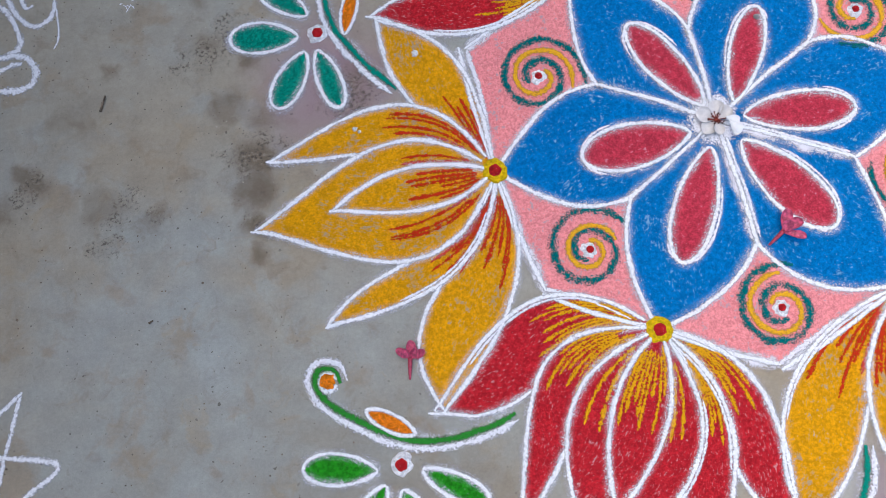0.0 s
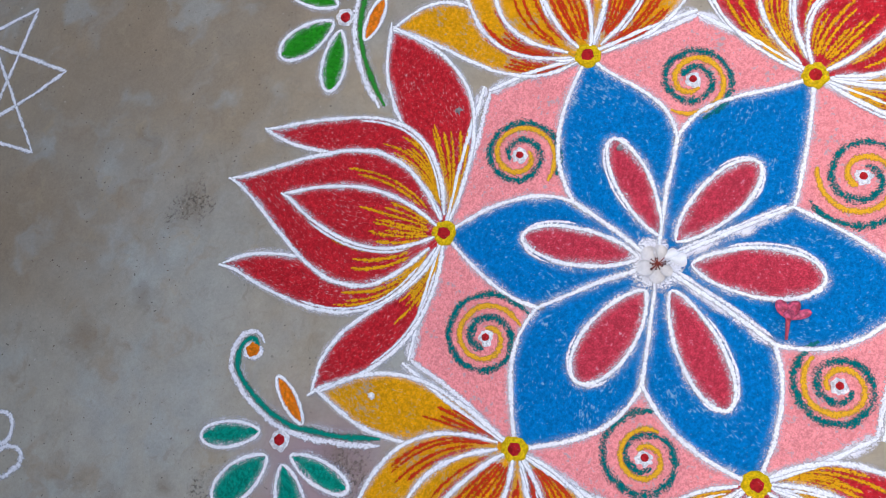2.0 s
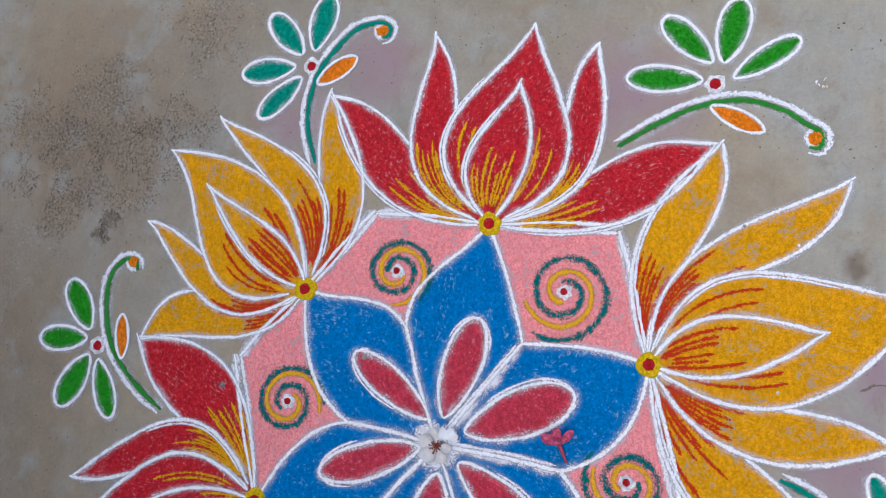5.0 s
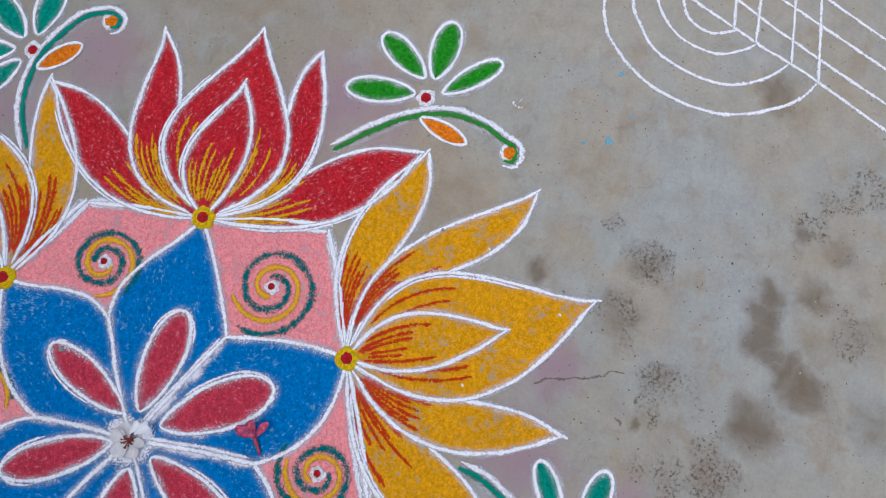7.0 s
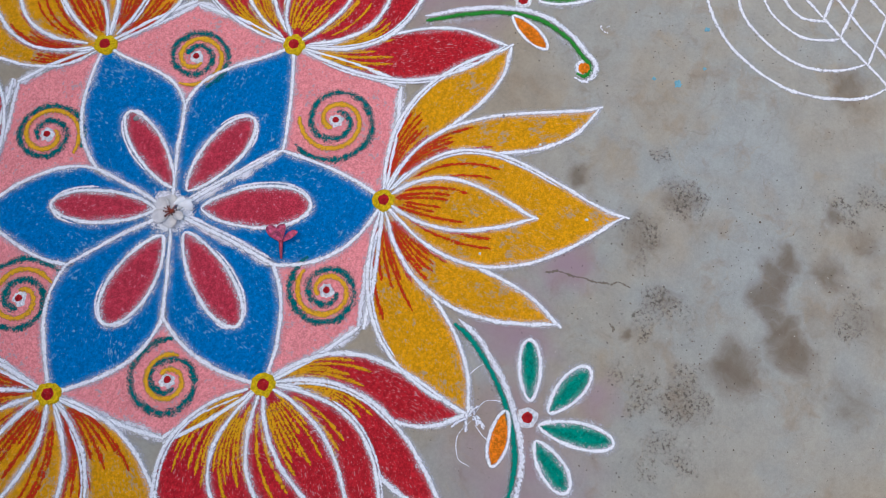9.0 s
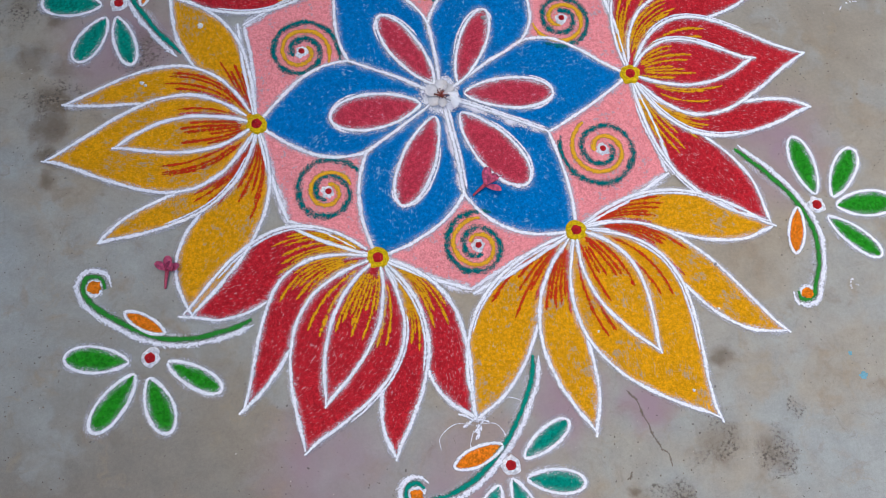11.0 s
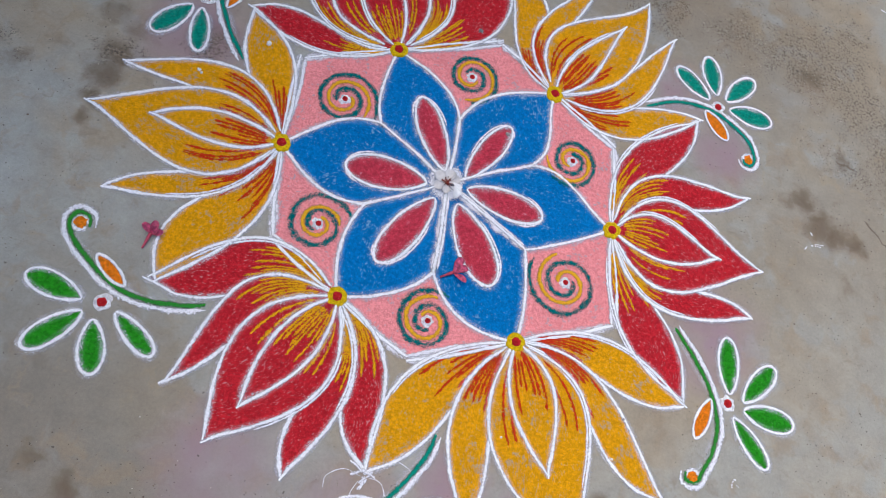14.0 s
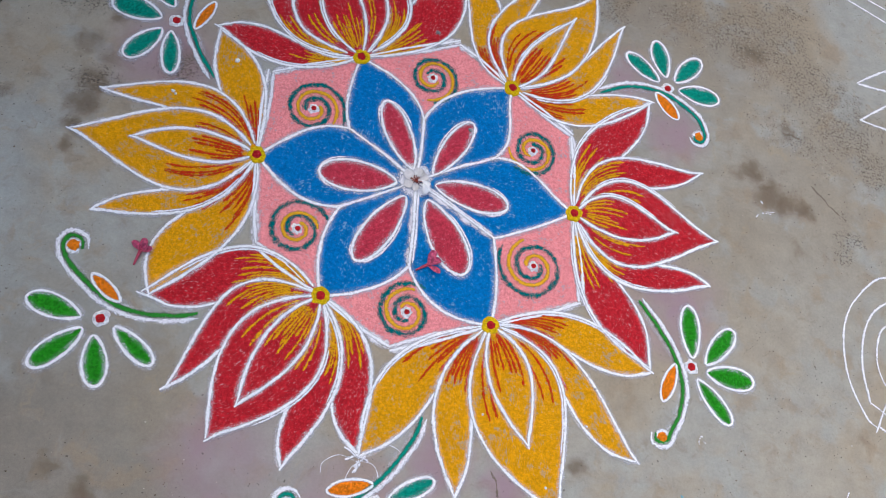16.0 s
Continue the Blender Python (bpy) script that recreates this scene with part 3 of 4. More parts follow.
def uncovered(line, covers):
    """The stretches of a line that no shape lies over."""
    runs, run = [], []
    for p in line:
        if any(inside(p, c) for c in covers):
            if len(run) > 2:
                runs.append(run)
            run = []
        else:
            run.append(p)
    if len(run) > 2:
        runs.append(run)
    return runs


LEVELS = {"outer": 0.0012, "mid": 0.0018, "central": 0.0024, "inner": 0.0030}


def lotus(number, orange, petals):
    """petals: rank, tip, and the two handles of either edge."""
    colour = "orange" if orange else "red"
    other = "vermilion" if orange else "golden"
    top = thing("lotus_drawing", 0, 0, f"{colour} powder lotus with {other} streaks and white outlines", "floor drawing", "lotus flowers round the hexagon")
    base = DOTS[number]
    shapes = []
    for rank, tx, ty, a1, a2, b1, b2 in petals:
        tip = Vector((tx, ty))
        steps = [k / 24 for k in range(25)]
        shapes.append((RANK[rank], [edge(base, tip, a1, a2, s) for s in steps] + [edge(base, tip, b1, b2, s) for s in steps[::-1]]))
    for rank, tx, ty, a1, a2, b1, b2 in petals:
        tip = Vector((tx, ty))
        level = LEVELS[rank] + random.uniform(0, 0.0002)
        steps = [k / 24 for k in range(25)]
        left = [edge(base, tip, a1, a2, s) for s in steps]
        right = [edge(base, tip, b1, b2, s) for s in steps]
        v, f, u = between(left, right, level)
        petal = part("petal", v, f, FILL_ORANGE if orange else FILL_RED, top, f"{colour} powder petal", u)
        tail = (tip - base).normalized() * random.uniform(0.003, 0.012)
        covers = [s for r, s in shapes if r > RANK[rank]] if rank in ("outer", "mid") else []
        runs = uncovered(spline(left[1::2] + [tip + tail]), covers) + uncovered(spline(right[1::2] + [tip + tail * 0.3]), covers)
        line_part("outline_dust", [r for r in runs if len(r) > 4], 0.020, DRIFT, petal, level + 0.00035, "thin film of white dust", height=0.0)
        if random.random() < 0.6:
            long = max(runs, key=len)
            k = random.randint(0, len(long) // 3)
            line_part("second_outline", [shifted(long[k:k + len(long) // 2 + 3], random.choice((-1, 1)) * 0.0045)], 0.0055, WHITE_LOOSE, petal, level + 0.0004, "loose second white line", ends=0.2)
        line_part("outline", runs, random.uniform(0.0082, 0.0100), WHITE, petal, level + 0.0005, "white powder outline", wobble=1.2)
        covers = [s for r, s in shapes if r > RANK[rank]]
        count = {"outer": 6, "mid": 6, "central": 9, "inner": 6}[rank] + (0 if orange else 2)
        reach = {"outer": (0.32, 0.52), "mid": (0.34, 0.52), "central": (0.34, 0.5), "inner": (0.34, 0.56)}[rank]
        for k in range(count):
            f = 0.10 + 0.80 * (k + random.uniform(0.2, 0.8)) / count
            end = random.uniform(*reach)
            bend = random.uniform(-0.03, 0.03)
            start = random.uniform(0.07, 0.14)
            pts = []
            for j in range(6):
                s = start + (end - start) * j / 5
                pts.append(edge(base, tip, b1, b2, s).lerp(edge(base, tip, a1, a2, s), f + bend * j / 5))
            runs = uncovered(spline(pts), covers)
            for run in runs:
                line_part("streak", [run], random.uniform(0.0052, 0.0074), STREAK_RED if orange else STREAK_GOLD, petal, level + 0.0003, height=0.0006, ends=0.3)
    d = blob("yellow_dot", base.x, base.y, 0.0155, FILL_YELLOW, top, 0.0040, "yellow powder dot", 0.12)
    blob("red_dot", base.x, base.y, 0.0080, FILL_DOT, d, 0.0050, "dark red powder dot", 0.14)


lotus(0, True, (
    ("outer", -0.379, 0.231, 0.09, 0.22, -0.16, -0.33), ("outer", -0.403, -0.268, 0.28, 0.18, 0.11, -0.41),
    ("mid", -0.549, 0.075, -0.15, -0.02, -0.51, -0.25), ("mid", -0.517, -0.142, 0.34, 0.20, 0.24, -0.10),
    ("central", -0.581, -0.007, 0.53, 0.17, -0.43, -0.125), ("inner", -0.483, -0.004, 0.23, 0.11, -0.17, -0.21)))
lotus(1, False, (
    ("outer", 0.052, 0.463, -0.06, 0.21, -0.26, -0.43), ("outer", -0.383, 0.241, 0.25, 0.27, 0.18, -0.24),
    ("mid", -0.159, 0.516, -0.37, 0.06, -0.59, -0.26), ("mid", -0.334, 0.444, 0.49, 0.26, 0.32, -0.13),
    ("central", -0.240, 0.511, 0.65, 0.14, -0.52, -0.15), ("inner", -0.212, 0.436, 0.29, 0.21, -0.21, -0.18)))
lotus(2, True, (
    ("outer", 0.050, 0.461, 0.34, 0.00, 0.22, -0.52), ("outer", 0.453, 0.255, -0.13, 0.11, -0.38, -0.24),
    ("mid", 0.222, 0.493, 0.51, 0.20, 0.31, -0.07), ("mid", 0.390, 0.416, -0.21, -0.02, -0.49, -0.25),
    ("central", 0.333, 0.486, 0.61, 0.00, -0.33, -0.27), ("inner", 0.287, 0.410, 0.21, 0.10, -0.24, -0.03)))
lotus(3, False, (
    ("outer", 0.446, 0.248, 0.31, 0.25, 0.12, -0.22), ("outer", 0.442, -0.279, -0.07, 0.25, -0.20, -0.28),
    ("mid", 0.550, 0.113, 0.53, 0.19, 0.22, -0.13), ("mid", 0.562, -0.112, -0.39, 0.12, -0.45, -0.28),
    ("central", 0.583, -0.022, 0.63, 0.11, -0.57, -0.15), ("inner", 0.493, -0.018, 0.48, 0.16, -0.20, -0.23)))
lotus(4, True, (
    ("outer", 0.444, -0.289, 0.28, 0.26, 0.16, -0.22), ("outer", -0.043, -0.479, -0.07, 0.20, -0.27, -0.35),
    ("mid", 0.417, -0.442, 0.35, 0.11, 0.25, -0.25), ("mid", 0.113, -0.527, -0.14, 0.12, -0.33, -0.28),
    ("central", 0.287, -0.540, 0.51, 0.12, -0.41, -0.27), ("inner", 0.228, -0.436, 0.36, 0.18, -0.23, -0.16)))
lotus(5, False, (
    ("outer", -0.412, -0.266, -0.22, 0.28, -0.49, -0.28), ("outer", -0.047, -0.477, 0.37, 0.18, 0.15, -0.26),
    ("mid", -0.348, -0.408, -0.24, 0.07, -0.58, -0.18), ("mid", -0.161, -0.508, 0.35, 0.21, 0.26, -0.20),
    ("central", -0.276, -0.477, 0.45, 0.26, -0.44, -0.26), ("inner", -0.241, -0.423, 0.23, 0.16, -0.22, -0.17)))


# ---------------------------------------------------------------- the drawing: six sprigs between the lotus flowers
def sprig(teal, dot, curl, stem, leaves, bud, white_side):
    colour = "teal" if teal else "green"
    top = thing("sprig_drawing", dot[0], dot[1], f"{colour} powder sprig with four leaves and a curled stem", "floor drawing", "sprigs between the lotus flowers")
    line = spline(stem, 0.003)
    line_part("stem_outline", [shifted(line, white_side * 0.0085)], 0.0130, WHITE_LOOSE, top, 0.0004, "white powder line along the stem", ends=0.25)
    line_part("stem_dust", [line], 0.034, DRIFT, top, 0.0003, "thin film of white dust", height=0.0)
    line_part("stem", [line], 0.0125, STEM_TEAL if teal else STEM_GREEN, top, 0.0009, f"{colour} powder stem")
    turn = [(curl[0] + 0.0105 * math.cos(k * math.pi / 6), curl[1] + 0.0105 * math.sin(k * math.pi / 6)) for k in range(12)]
    line_part("curl_ring", [spline(turn, 0.003)], 0.0125, WHITE_LOOSE, top, 0.0005, "loose white powder ring", height=0.0005)
    blob("curl_dot", curl[0], curl[1], 0.0085, FILL_BUD, top, 0.0014, "orange powder dot", 0.3)
    w = blob("white_dot", dot[0], dot[1], 0.0132, FILL_WHITE, top, 0.0006, "white powder dot", 0.2)
    blob("red_dot", dot[0], dot[1], 0.0070, FILL_DOT, w, 0.0020, "dark red powder dot", 0.14)
    for row in leaves:
        l, r = leaf_lines(*row, blunt=0.5, sharp=0.7)
        v, f, u = between(l, r, 0.0007, 7, 0.0004)
        leaf = part("leaf", v, f, FILL_TEAL if teal else FILL_GREEN, top, f"{colour} powder leaf", u)
        line_part("outline_dust", [spline(ring(l, r), 0.003)], 0.021, DRIFT, leaf, 0.0011, "thin film of white dust", height=0.0)
        line_part("leaf_outline", [spline(ring(l, r), 0.003)], 0.0084, WHITE, leaf, 0.0013, "white powder outline", wobble=1.2)
    l, r = leaf_lines(*bud, blunt=0.6, sharp=0.7)
    v, f, u = between(l, r, 0.0007, 7, 0.0004)
    b = part("bud", v, f, FILL_BUD, top, "bright orange powder bud", u)
    line_part("bud_outline", [spline(ring(l, r), 0.003)], 0.0078, WHITE, b, 0.0015, "white powder outline")


sprig(True, (-0.458, 0.235), (-0.395, 0.338),
      ((-0.375, 0.134), (-0.408, 0.181), (-0.436, 0.237), (-0.439, 0.289), (-0.430, 0.331), (-0.416, 0.347), (-0.395, 0.353), (-0.383, 0.345), (-0.387, 0.334)),
      ((-0.467, 0.262, -0.522, 0.320, 0.032), (-0.484, 0.236, -0.571, 0.253, 0.043), (-0.479, 0.212, -0.529, 0.145, 0.037), (-0.463, 0.211, -0.449, 0.128, 0.031)),
      (-0.425, 0.224, -0.400, 0.288, 0.020), 1)
sprig(False, (0.028, 0.530), (0.158, 0.506),
      ((-0.039, 0.403), (-0.017, 0.449), (0.015, 0.491), (0.053, 0.519), (0.100, 0.536), (0.134, 0.537), (0.158, 0.522), (0.161, 0.502), (0.147, 0.496)),
      ((0.049, 0.549, 0.114, 0.602, 0.039), (0.035, 0.550, 0.021, 0.630, 0.036), (0.013, 0.540, -0.068, 0.571, 0.042), (0.009, 0.524, -0.068, 0.481, 0.033)),
      (0.017, 0.485, 0.080, 0.502, 0.021), 1)
sprig(True, (0.489, 0.295), (0.554, 0.198),
      ((0.345, 0.255), (0.405, 0.282), (0.469, 0.284), (0.515, 0.266), (0.551, 0.239), (0.566, 0.206), (0.560, 0.188), (0.547, 0.188), (0.543, 0.197)),
      ((0.470, 0.307, 0.402, 0.359, 0.033), (0.485, 0.320, 0.465, 0.402, 0.036), (0.505, 0.313, 0.562, 0.377, 0.037), (0.513, 0.296, 0.601, 0.290, 0.040)),
      (0.463, 0.280, 0.510, 0.228, 0.027), 1)
sprig(False, (0.525, -0.269), (0.468, -0.397),
      ((0.425, -0.160), (0.458, -0.200), (0.490, -0.249), (0.507, -0.301), (0.501, -0.350), (0.485, -0.384), (0.475, -0.403), (0.457, -0.403), (0.456, -0.391)),
      ((0.528, -0.253, 0.521, -0.157, 0.036), (0.553, -0.261, 0.609, -0.192, 0.036), (0.554, -0.275, 0.645, -0.285, 0.040), (0.535, -0.290, 0.597, -0.362, 0.030)),
      (0.494, -0.268, 0.469, -0.336, 0.024), 1)
sprig(True, (-0.012, -0.549), (-0.143, -0.563),
      ((0.050, -0.410), (0.040, -0.445), (0.018, -0.481), (-0.012, -0.518), (-0.055, -0.553), (-0.102, -0.571), (-0.131, -0.573), (-0.154, -0.568), (-0.154, -0.552), (-0.140, -0.547), (-0.131, -0.556)),
      ((0.008, -0.543, 0.078, -0.507, 0.028), (0.006, -0.570, 0.082, -0.591, 0.031), (-0.014, -0.566, 0.011, -0.659, 0.031), (-0.033, -0.571, -0.070, -0.633, 0.031)),
      (-0.017, -0.521, -0.087, -0.537, 0.024), 1)
sprig(False, (-0.465, -0.317), (-0.530, -0.206),
      ((-0.324, -0.289), (-0.365, -0.299), (-0.417, -0.300), (-0.463, -0.286), (-0.502, -0.259), (-0.535, -0.229), (-0.545, -0.205), (-0.536, -0.190), (-0.519, -0.195), (-0.515, -0.211)),
      ((-0.493, -0.318, -0.576, -0.296, 0.035), (-0.487, -0.336, -0.549, -0.401, 0.035), (-0.469, -0.344, -0.450, -0.421, 0.035), (-0.442, -0.328, -0.377, -0.378, 0.029)),
      (-0.442, -0.287, -0.492, -0.249, 0.020), 1)


# ---------------------------------------------------------------- plain white line drawings on the floor around
def line_drawing(label, lines, width=0.0068):
    top = thing("line_drawing", 0, 0, label, "floor drawing", "white line drawings around")
    for k, pts in enumerate(lines):
        line_part("line", [spline(pts)], width * random.uniform(0.98, 1.30), WHITE_THIN, top, 0.0003 + 0.00012 * k, height=0.0008)
    return top


line_drawing("white powder pattern of nested arcs crossed by slanting lines", (
    ((0.787, -0.481), (0.696, -0.491), (0.650, -0.515), (0.605, -0.566), (0.582, -0.634), (0.582, -0.687), (0.601, -0.739), (0.625, -0.775), (0.655, -0.796)),
    ((0.796, -0.524), (0.728, -0.527), (0.696, -0.540), (0.660, -0.566), (0.638, -0.603), (0.625, -0.650), (0.628, -0.690), (0.646, -0.727), (0.675, -0.755)),
    ((0.777, -0.551), (0.724, -0.566), (0.685, -0.598), (0.668, -0.648), (0.679, -0.686), (0.694, -0.706)),
    ((0.753, -0.594), (0.716, -0.608), (0.698, -0.641), (0.708, -0.674)),
    ((0.820, -0.455), (0.753, -0.594), (0.694, -0.706), (0.652, -0.793), (0.560, -0.955)),
    ((0.840, -0.520), (0.756, -0.672), (0.708, -0.752), (0.600, -0.955)), ((0.850, -0.580), (0.768, -0.734), (0.650, -0.955)), ((0.860, -0.650), (0.780, -0.797), (0.690, -0.955)),
    ((0.850, -0.664), (0.711, -0.672)), ((0.850, -0.703), (0.693, -0.704)), ((0.850, -0.748), (0.671, -0.755)), ((0.850, -0.783), (0.650, -0.794)),
    ((0.777, -0.551), (0.850, -0.607)), ((0.753, -0.594), (0.850, -0.655))))
line_drawing("white powder nested arcs meeting in a point", (
    ((1.060, -0.020), (0.954, -0.036), (0.910, -0.057), (0.859, -0.113), (0.839, -0.177), (0.843, -0.252), (0.871, -0.317), (0.893, -0.337)),
    ((1.040, -0.068), (0.947, -0.089), (0.895, -0.135), (0.874, -0.216), (0.883, -0.295)),
    ((1.030, -0.115), (0.941, -0.136), (0.914, -0.167), (0.907, -0.223), (0.926, -0.270)), ((1.010, -0.175), (0.955, -0.190), (0.942, -0.230)),
    ((0.888, -0.345), (0.926, -0.268), (0.990, -0.130)), ((0.880, -0.290), (0.917, -0.312), (1.010, -0.370)), ((0.893, -0.332), (0.990, -0.392))))
line_drawing("white powder pointed petals on a rough floor patch", (
    ((0.931, 0.402), (0.966, 0.425), (1.020, 0.452), (1.090, 0.450)), ((0.931, 0.402), (1.012, 0.396), (1.090, 0.398)),
    ((0.928, 0.311), (1.008, 0.365), (1.080, 0.400)), ((0.928, 0.311), (0.999, 0.299), (1.070, 0.292))), 0.0085)
line_drawing("pair of long white powder lines", (((0.860, 0.650), (0.928, 0.623), (1.037, 0.575), (1.120, 0.535)), ((0.910, 0.664), (0.981, 0.636), (1.041, 0.611), (1.120, 0.575))))
line_drawing("two white powder curls on concrete", (
    ((-0.900, 0.475), (-0.875, 0.437), (-0.860, 0.410), (-0.853, 0.383), (-0.843, 0.356), (-0.828, 0.338), (-0.813, 0.335), (-0.797, 0.345), (-0.791, 0.365), (-0.796, 0.383), (-0.810, 0.391), (-0.826, 0.389), (-0.834, 0.377), (-0.829, 0.363), (-0.820, 0.366)),
    ((-0.915, 0.425), (-0.883, 0.396), (-0.860, 0.371), (-0.849, 0.350), (-0.843, 0.330), (-0.842, 0.313), (-0.852, 0.304), (-0.874, 0.301), (-0.910, 0.303)),
    ((-0.905, 0.362), (-0.892, 0.355), (-0.878, 0.341)),
    ((-0.875, 0.300), (-0.844, 0.296), (-0.829, 0.280), (-0.828, 0.263), (-0.838, 0.252), (-0.857, 0.249), (-0.895, 0.258)),
    ((-0.895, 0.272), (-0.877, 0.280), (-0.857, 0.286), (-0.843, 0.286))), 0.0112)
line_drawing("thin trail of white powder", (((-0.790, 0.355), (-0.790, 0.326), (-0.793, 0.307), (-0.800, 0.296)),), 0.004)
petal_drawing = line_drawing("white powder petal ending in curls round a yellow dot", (
    ((-0.895, 0.556), (-0.855, 0.544), (-0.818, 0.534), (-0.786, 0.533), (-0.758, 0.535), (-0.740, 0.541), (-0.732, 0.556), (-0.738, 0.577), (-0.748, 0.600)),
    ((-0.880, 0.532), (-0.859, 0.524), (-0.835, 0.510), (-0.816, 0.507), (-0.795, 0.512), (-0.769, 0.517)),
    ((-0.740, 0.539), (-0.721, 0.535), (-0.707, 0.525), (-0.703, 0.508), (-0.717, 0.499), (-0.740, 0.504), (-0.751, 0.518), (-0.747, 0.529), (-0.736, 0.524)),
    ((-0.735, 0.600), (-0.721, 0.570), (-0.720, 0.549), (-0.711, 0.536), (-0.697, 0.535), (-0.681, 0.547), (-0.680, 0.562), (-0.690, 0.572), (-0.705, 0.568)),
    ((-0.820, 0.640), (-0.828, 0.616), (-0.842, 0.569)),
    ((-0.845, 0.588), (-0.830, 0.578), (-0.803, 0.569), (-0.771, 0.567), (-0.783, 0.586), (-0.804, 0.604), (-0.820, 0.618))), 0.0100)
dot = blob("yellow_dot", -0.815, 0.590, 0.0145, FILL_YELLOW, petal_drawing, 0.0016, "yellow powder dot", 0.12)
blob("red_dot", -0.815, 0.590, 0.0068, FILL_DOT, dot, 0.0028, "dark red powder dot", 0.14)
line_drawing("white powder star of crossing strokes", (
    ((-0.890, -0.136), (-0.923, -0.223), (-0.945, -0.290)), ((-0.960, -0.194), (-0.925, -0.206), (-0.857, -0.230), (-0.897, -0.257), (-0.950, -0.290)), ((-0.960, -0.180), (-0.919, -0.156), (-0.890, -0.138)))
    , 0.0085)
line_drawing("white powder star with five points", (
    ((-0.330, 0.994), (-0.289, 0.972), (-0.226, 0.938)), ((-0.226, 0.938), (-0.297, 0.914), (-0.368, 0.891), (-0.440, 0.865)),
    ((-0.325, 1.005), (-0.308, 0.952), (-0.272, 0.830)), ((-0.272, 0.830), (-0.328, 0.850), (-0.385, 0.874), (-0.440, 0.895)),
    ((-0.290, 1.000), (-0.318, 0.942), (-0.393, 0.788)), ((-0.393, 0.788), (-0.414, 0.845), (-0.430, 0.890))), 0.0078)
line_drawing("white powder nested arcs on a gritty floor patch", (
    ((0.412, 0.902), (0.372, 0.873), (0.320, 0.860), (0.270, 0.858), (0.193, 0.877), (0.137, 0.919), (0.110, 0.960)),
    ((0.377, 0.910), (0.345, 0.894), (0.300, 0.884), (0.250, 0.884), (0.201, 0.904), (0.173, 0.937), (0.150, 0.970)),
    ((0.350, 0.928), (0.316, 0.911), (0.252, 0.913), (0.199, 0.949), (0.180, 0.980)), ((0.308, 0.944), (0.276, 0.936), (0.232, 0.966), (0.215, 0.990)), ((0.308, 0.944), (0.253, 0.976), (0.220, 1.000)),
    ((0.442, 0.949), (0.412, 0.885)), ((0.429, 0.891), (0.366, 0.920), (0.310, 0.945)), ((0.430, 0.930), (0.395, 0.947))), 0.0062)


# spilt white powder where two lotus tips meet
def spill():
    top = thing("powder_spill", -0.045, -0.48, "spilt white powder with thin curling trails on the floor", "powder spill")
    for k in range(9):
        a = random.uniform(0, 2 * math.pi)
        l = random.uniform(0.008, 0.024)
        p = Vector((-0.046 + random.uniform(-0.006, 0.006), -0.484 + random.uniform(-0.006, 0.006)))
        q = p + Vector((math.cos(a), math.sin(a))) * l
        line_part("splash", [spline([p, p.lerp(q, 0.5) + Vector((0.002, 0.001)), q], 0.002)], random.uniform(0.004, 0.008), WHITE_LOOSE, top, 0.0036 + 0.0001 * k)
    for pts in (((-0.045, -0.488), (-0.020, -0.492), (-0.010, -0.512), (-0.016, -0.530)), ((-0.050, -0.488), (-0.075, -0.482), (-0.098, -0.495), (-0.100, -0.512)),
                ((-0.035, -0.470), (-0.015, -0.458), (0.010, -0.462), (0.026, -0.472)), ((-0.052, -0.495), (-0.060, -0.515), (-0.056, -0.535))):
        line_part("trail", [spline(pts, 0.003)], 0.0020, WHITE_LOOSE, top, 0.0003, height=0.0002)


spill()


# ---------------------------------------------------------------- fresh flowers laid on the drawing
def cupped(length, width, cup, curl, nu=11, nv=9, notch=0.0):
    """A petal from its claw at the origin along +x: round at its end, cupped across and curled along."""
    verts, faces = [], []
    for i in range(nu):
        s = math.sin(math.pi / 2 * i / (nu - 1))
        k = min(1.0, s / 0.58)
        half = width * 0.5 * (0.20 + 0.80 * k * k * (3 - 2 * k)) * math.sqrt(max(0.02, 1 - (max(0.0, s - 0.58) / 0.42) ** 2.2))
        for j in range(nv):
            f = -1 + 2 * j / (nv - 1)
            x = length * s * (1 - notch * (1 - abs(f)) ** 2 * max(0, s - 0.6))
            wave = 0.0010 * noise.noise((s * 3, f * 2, length * 900))
            verts.append((x, half * f, cup * f * f * half * 2 + curl * length * s * s + wave))
    for i in range(nu - 1):
        for j in range(nv - 1):
            a = i * nv + j
            faces.append((a, a + nv, a + nv + 1, a + 1))
    back = len(verts)
    verts += [(x, y, z - 0.0005) for x, y, z in verts]
    faces += [tuple(back + k for k in f[::-1]) for f in faces[:]]
    border = [j for j in range(nv)] + [i * nv + nv - 1 for i in range(1, nu)] + [(nu - 1) * nv + j for j in range(nv - 2, -1, -1)] + [i * nv for i in range(nu - 2, 0, -1)]
    for a, b in zip(border, border[1:] + border[:1]):
        faces.append((b, a, a + back, b + back))
    return verts, faces


def placed(verts, m):
    return [tuple(m @ Vector(v)) for v in verts]


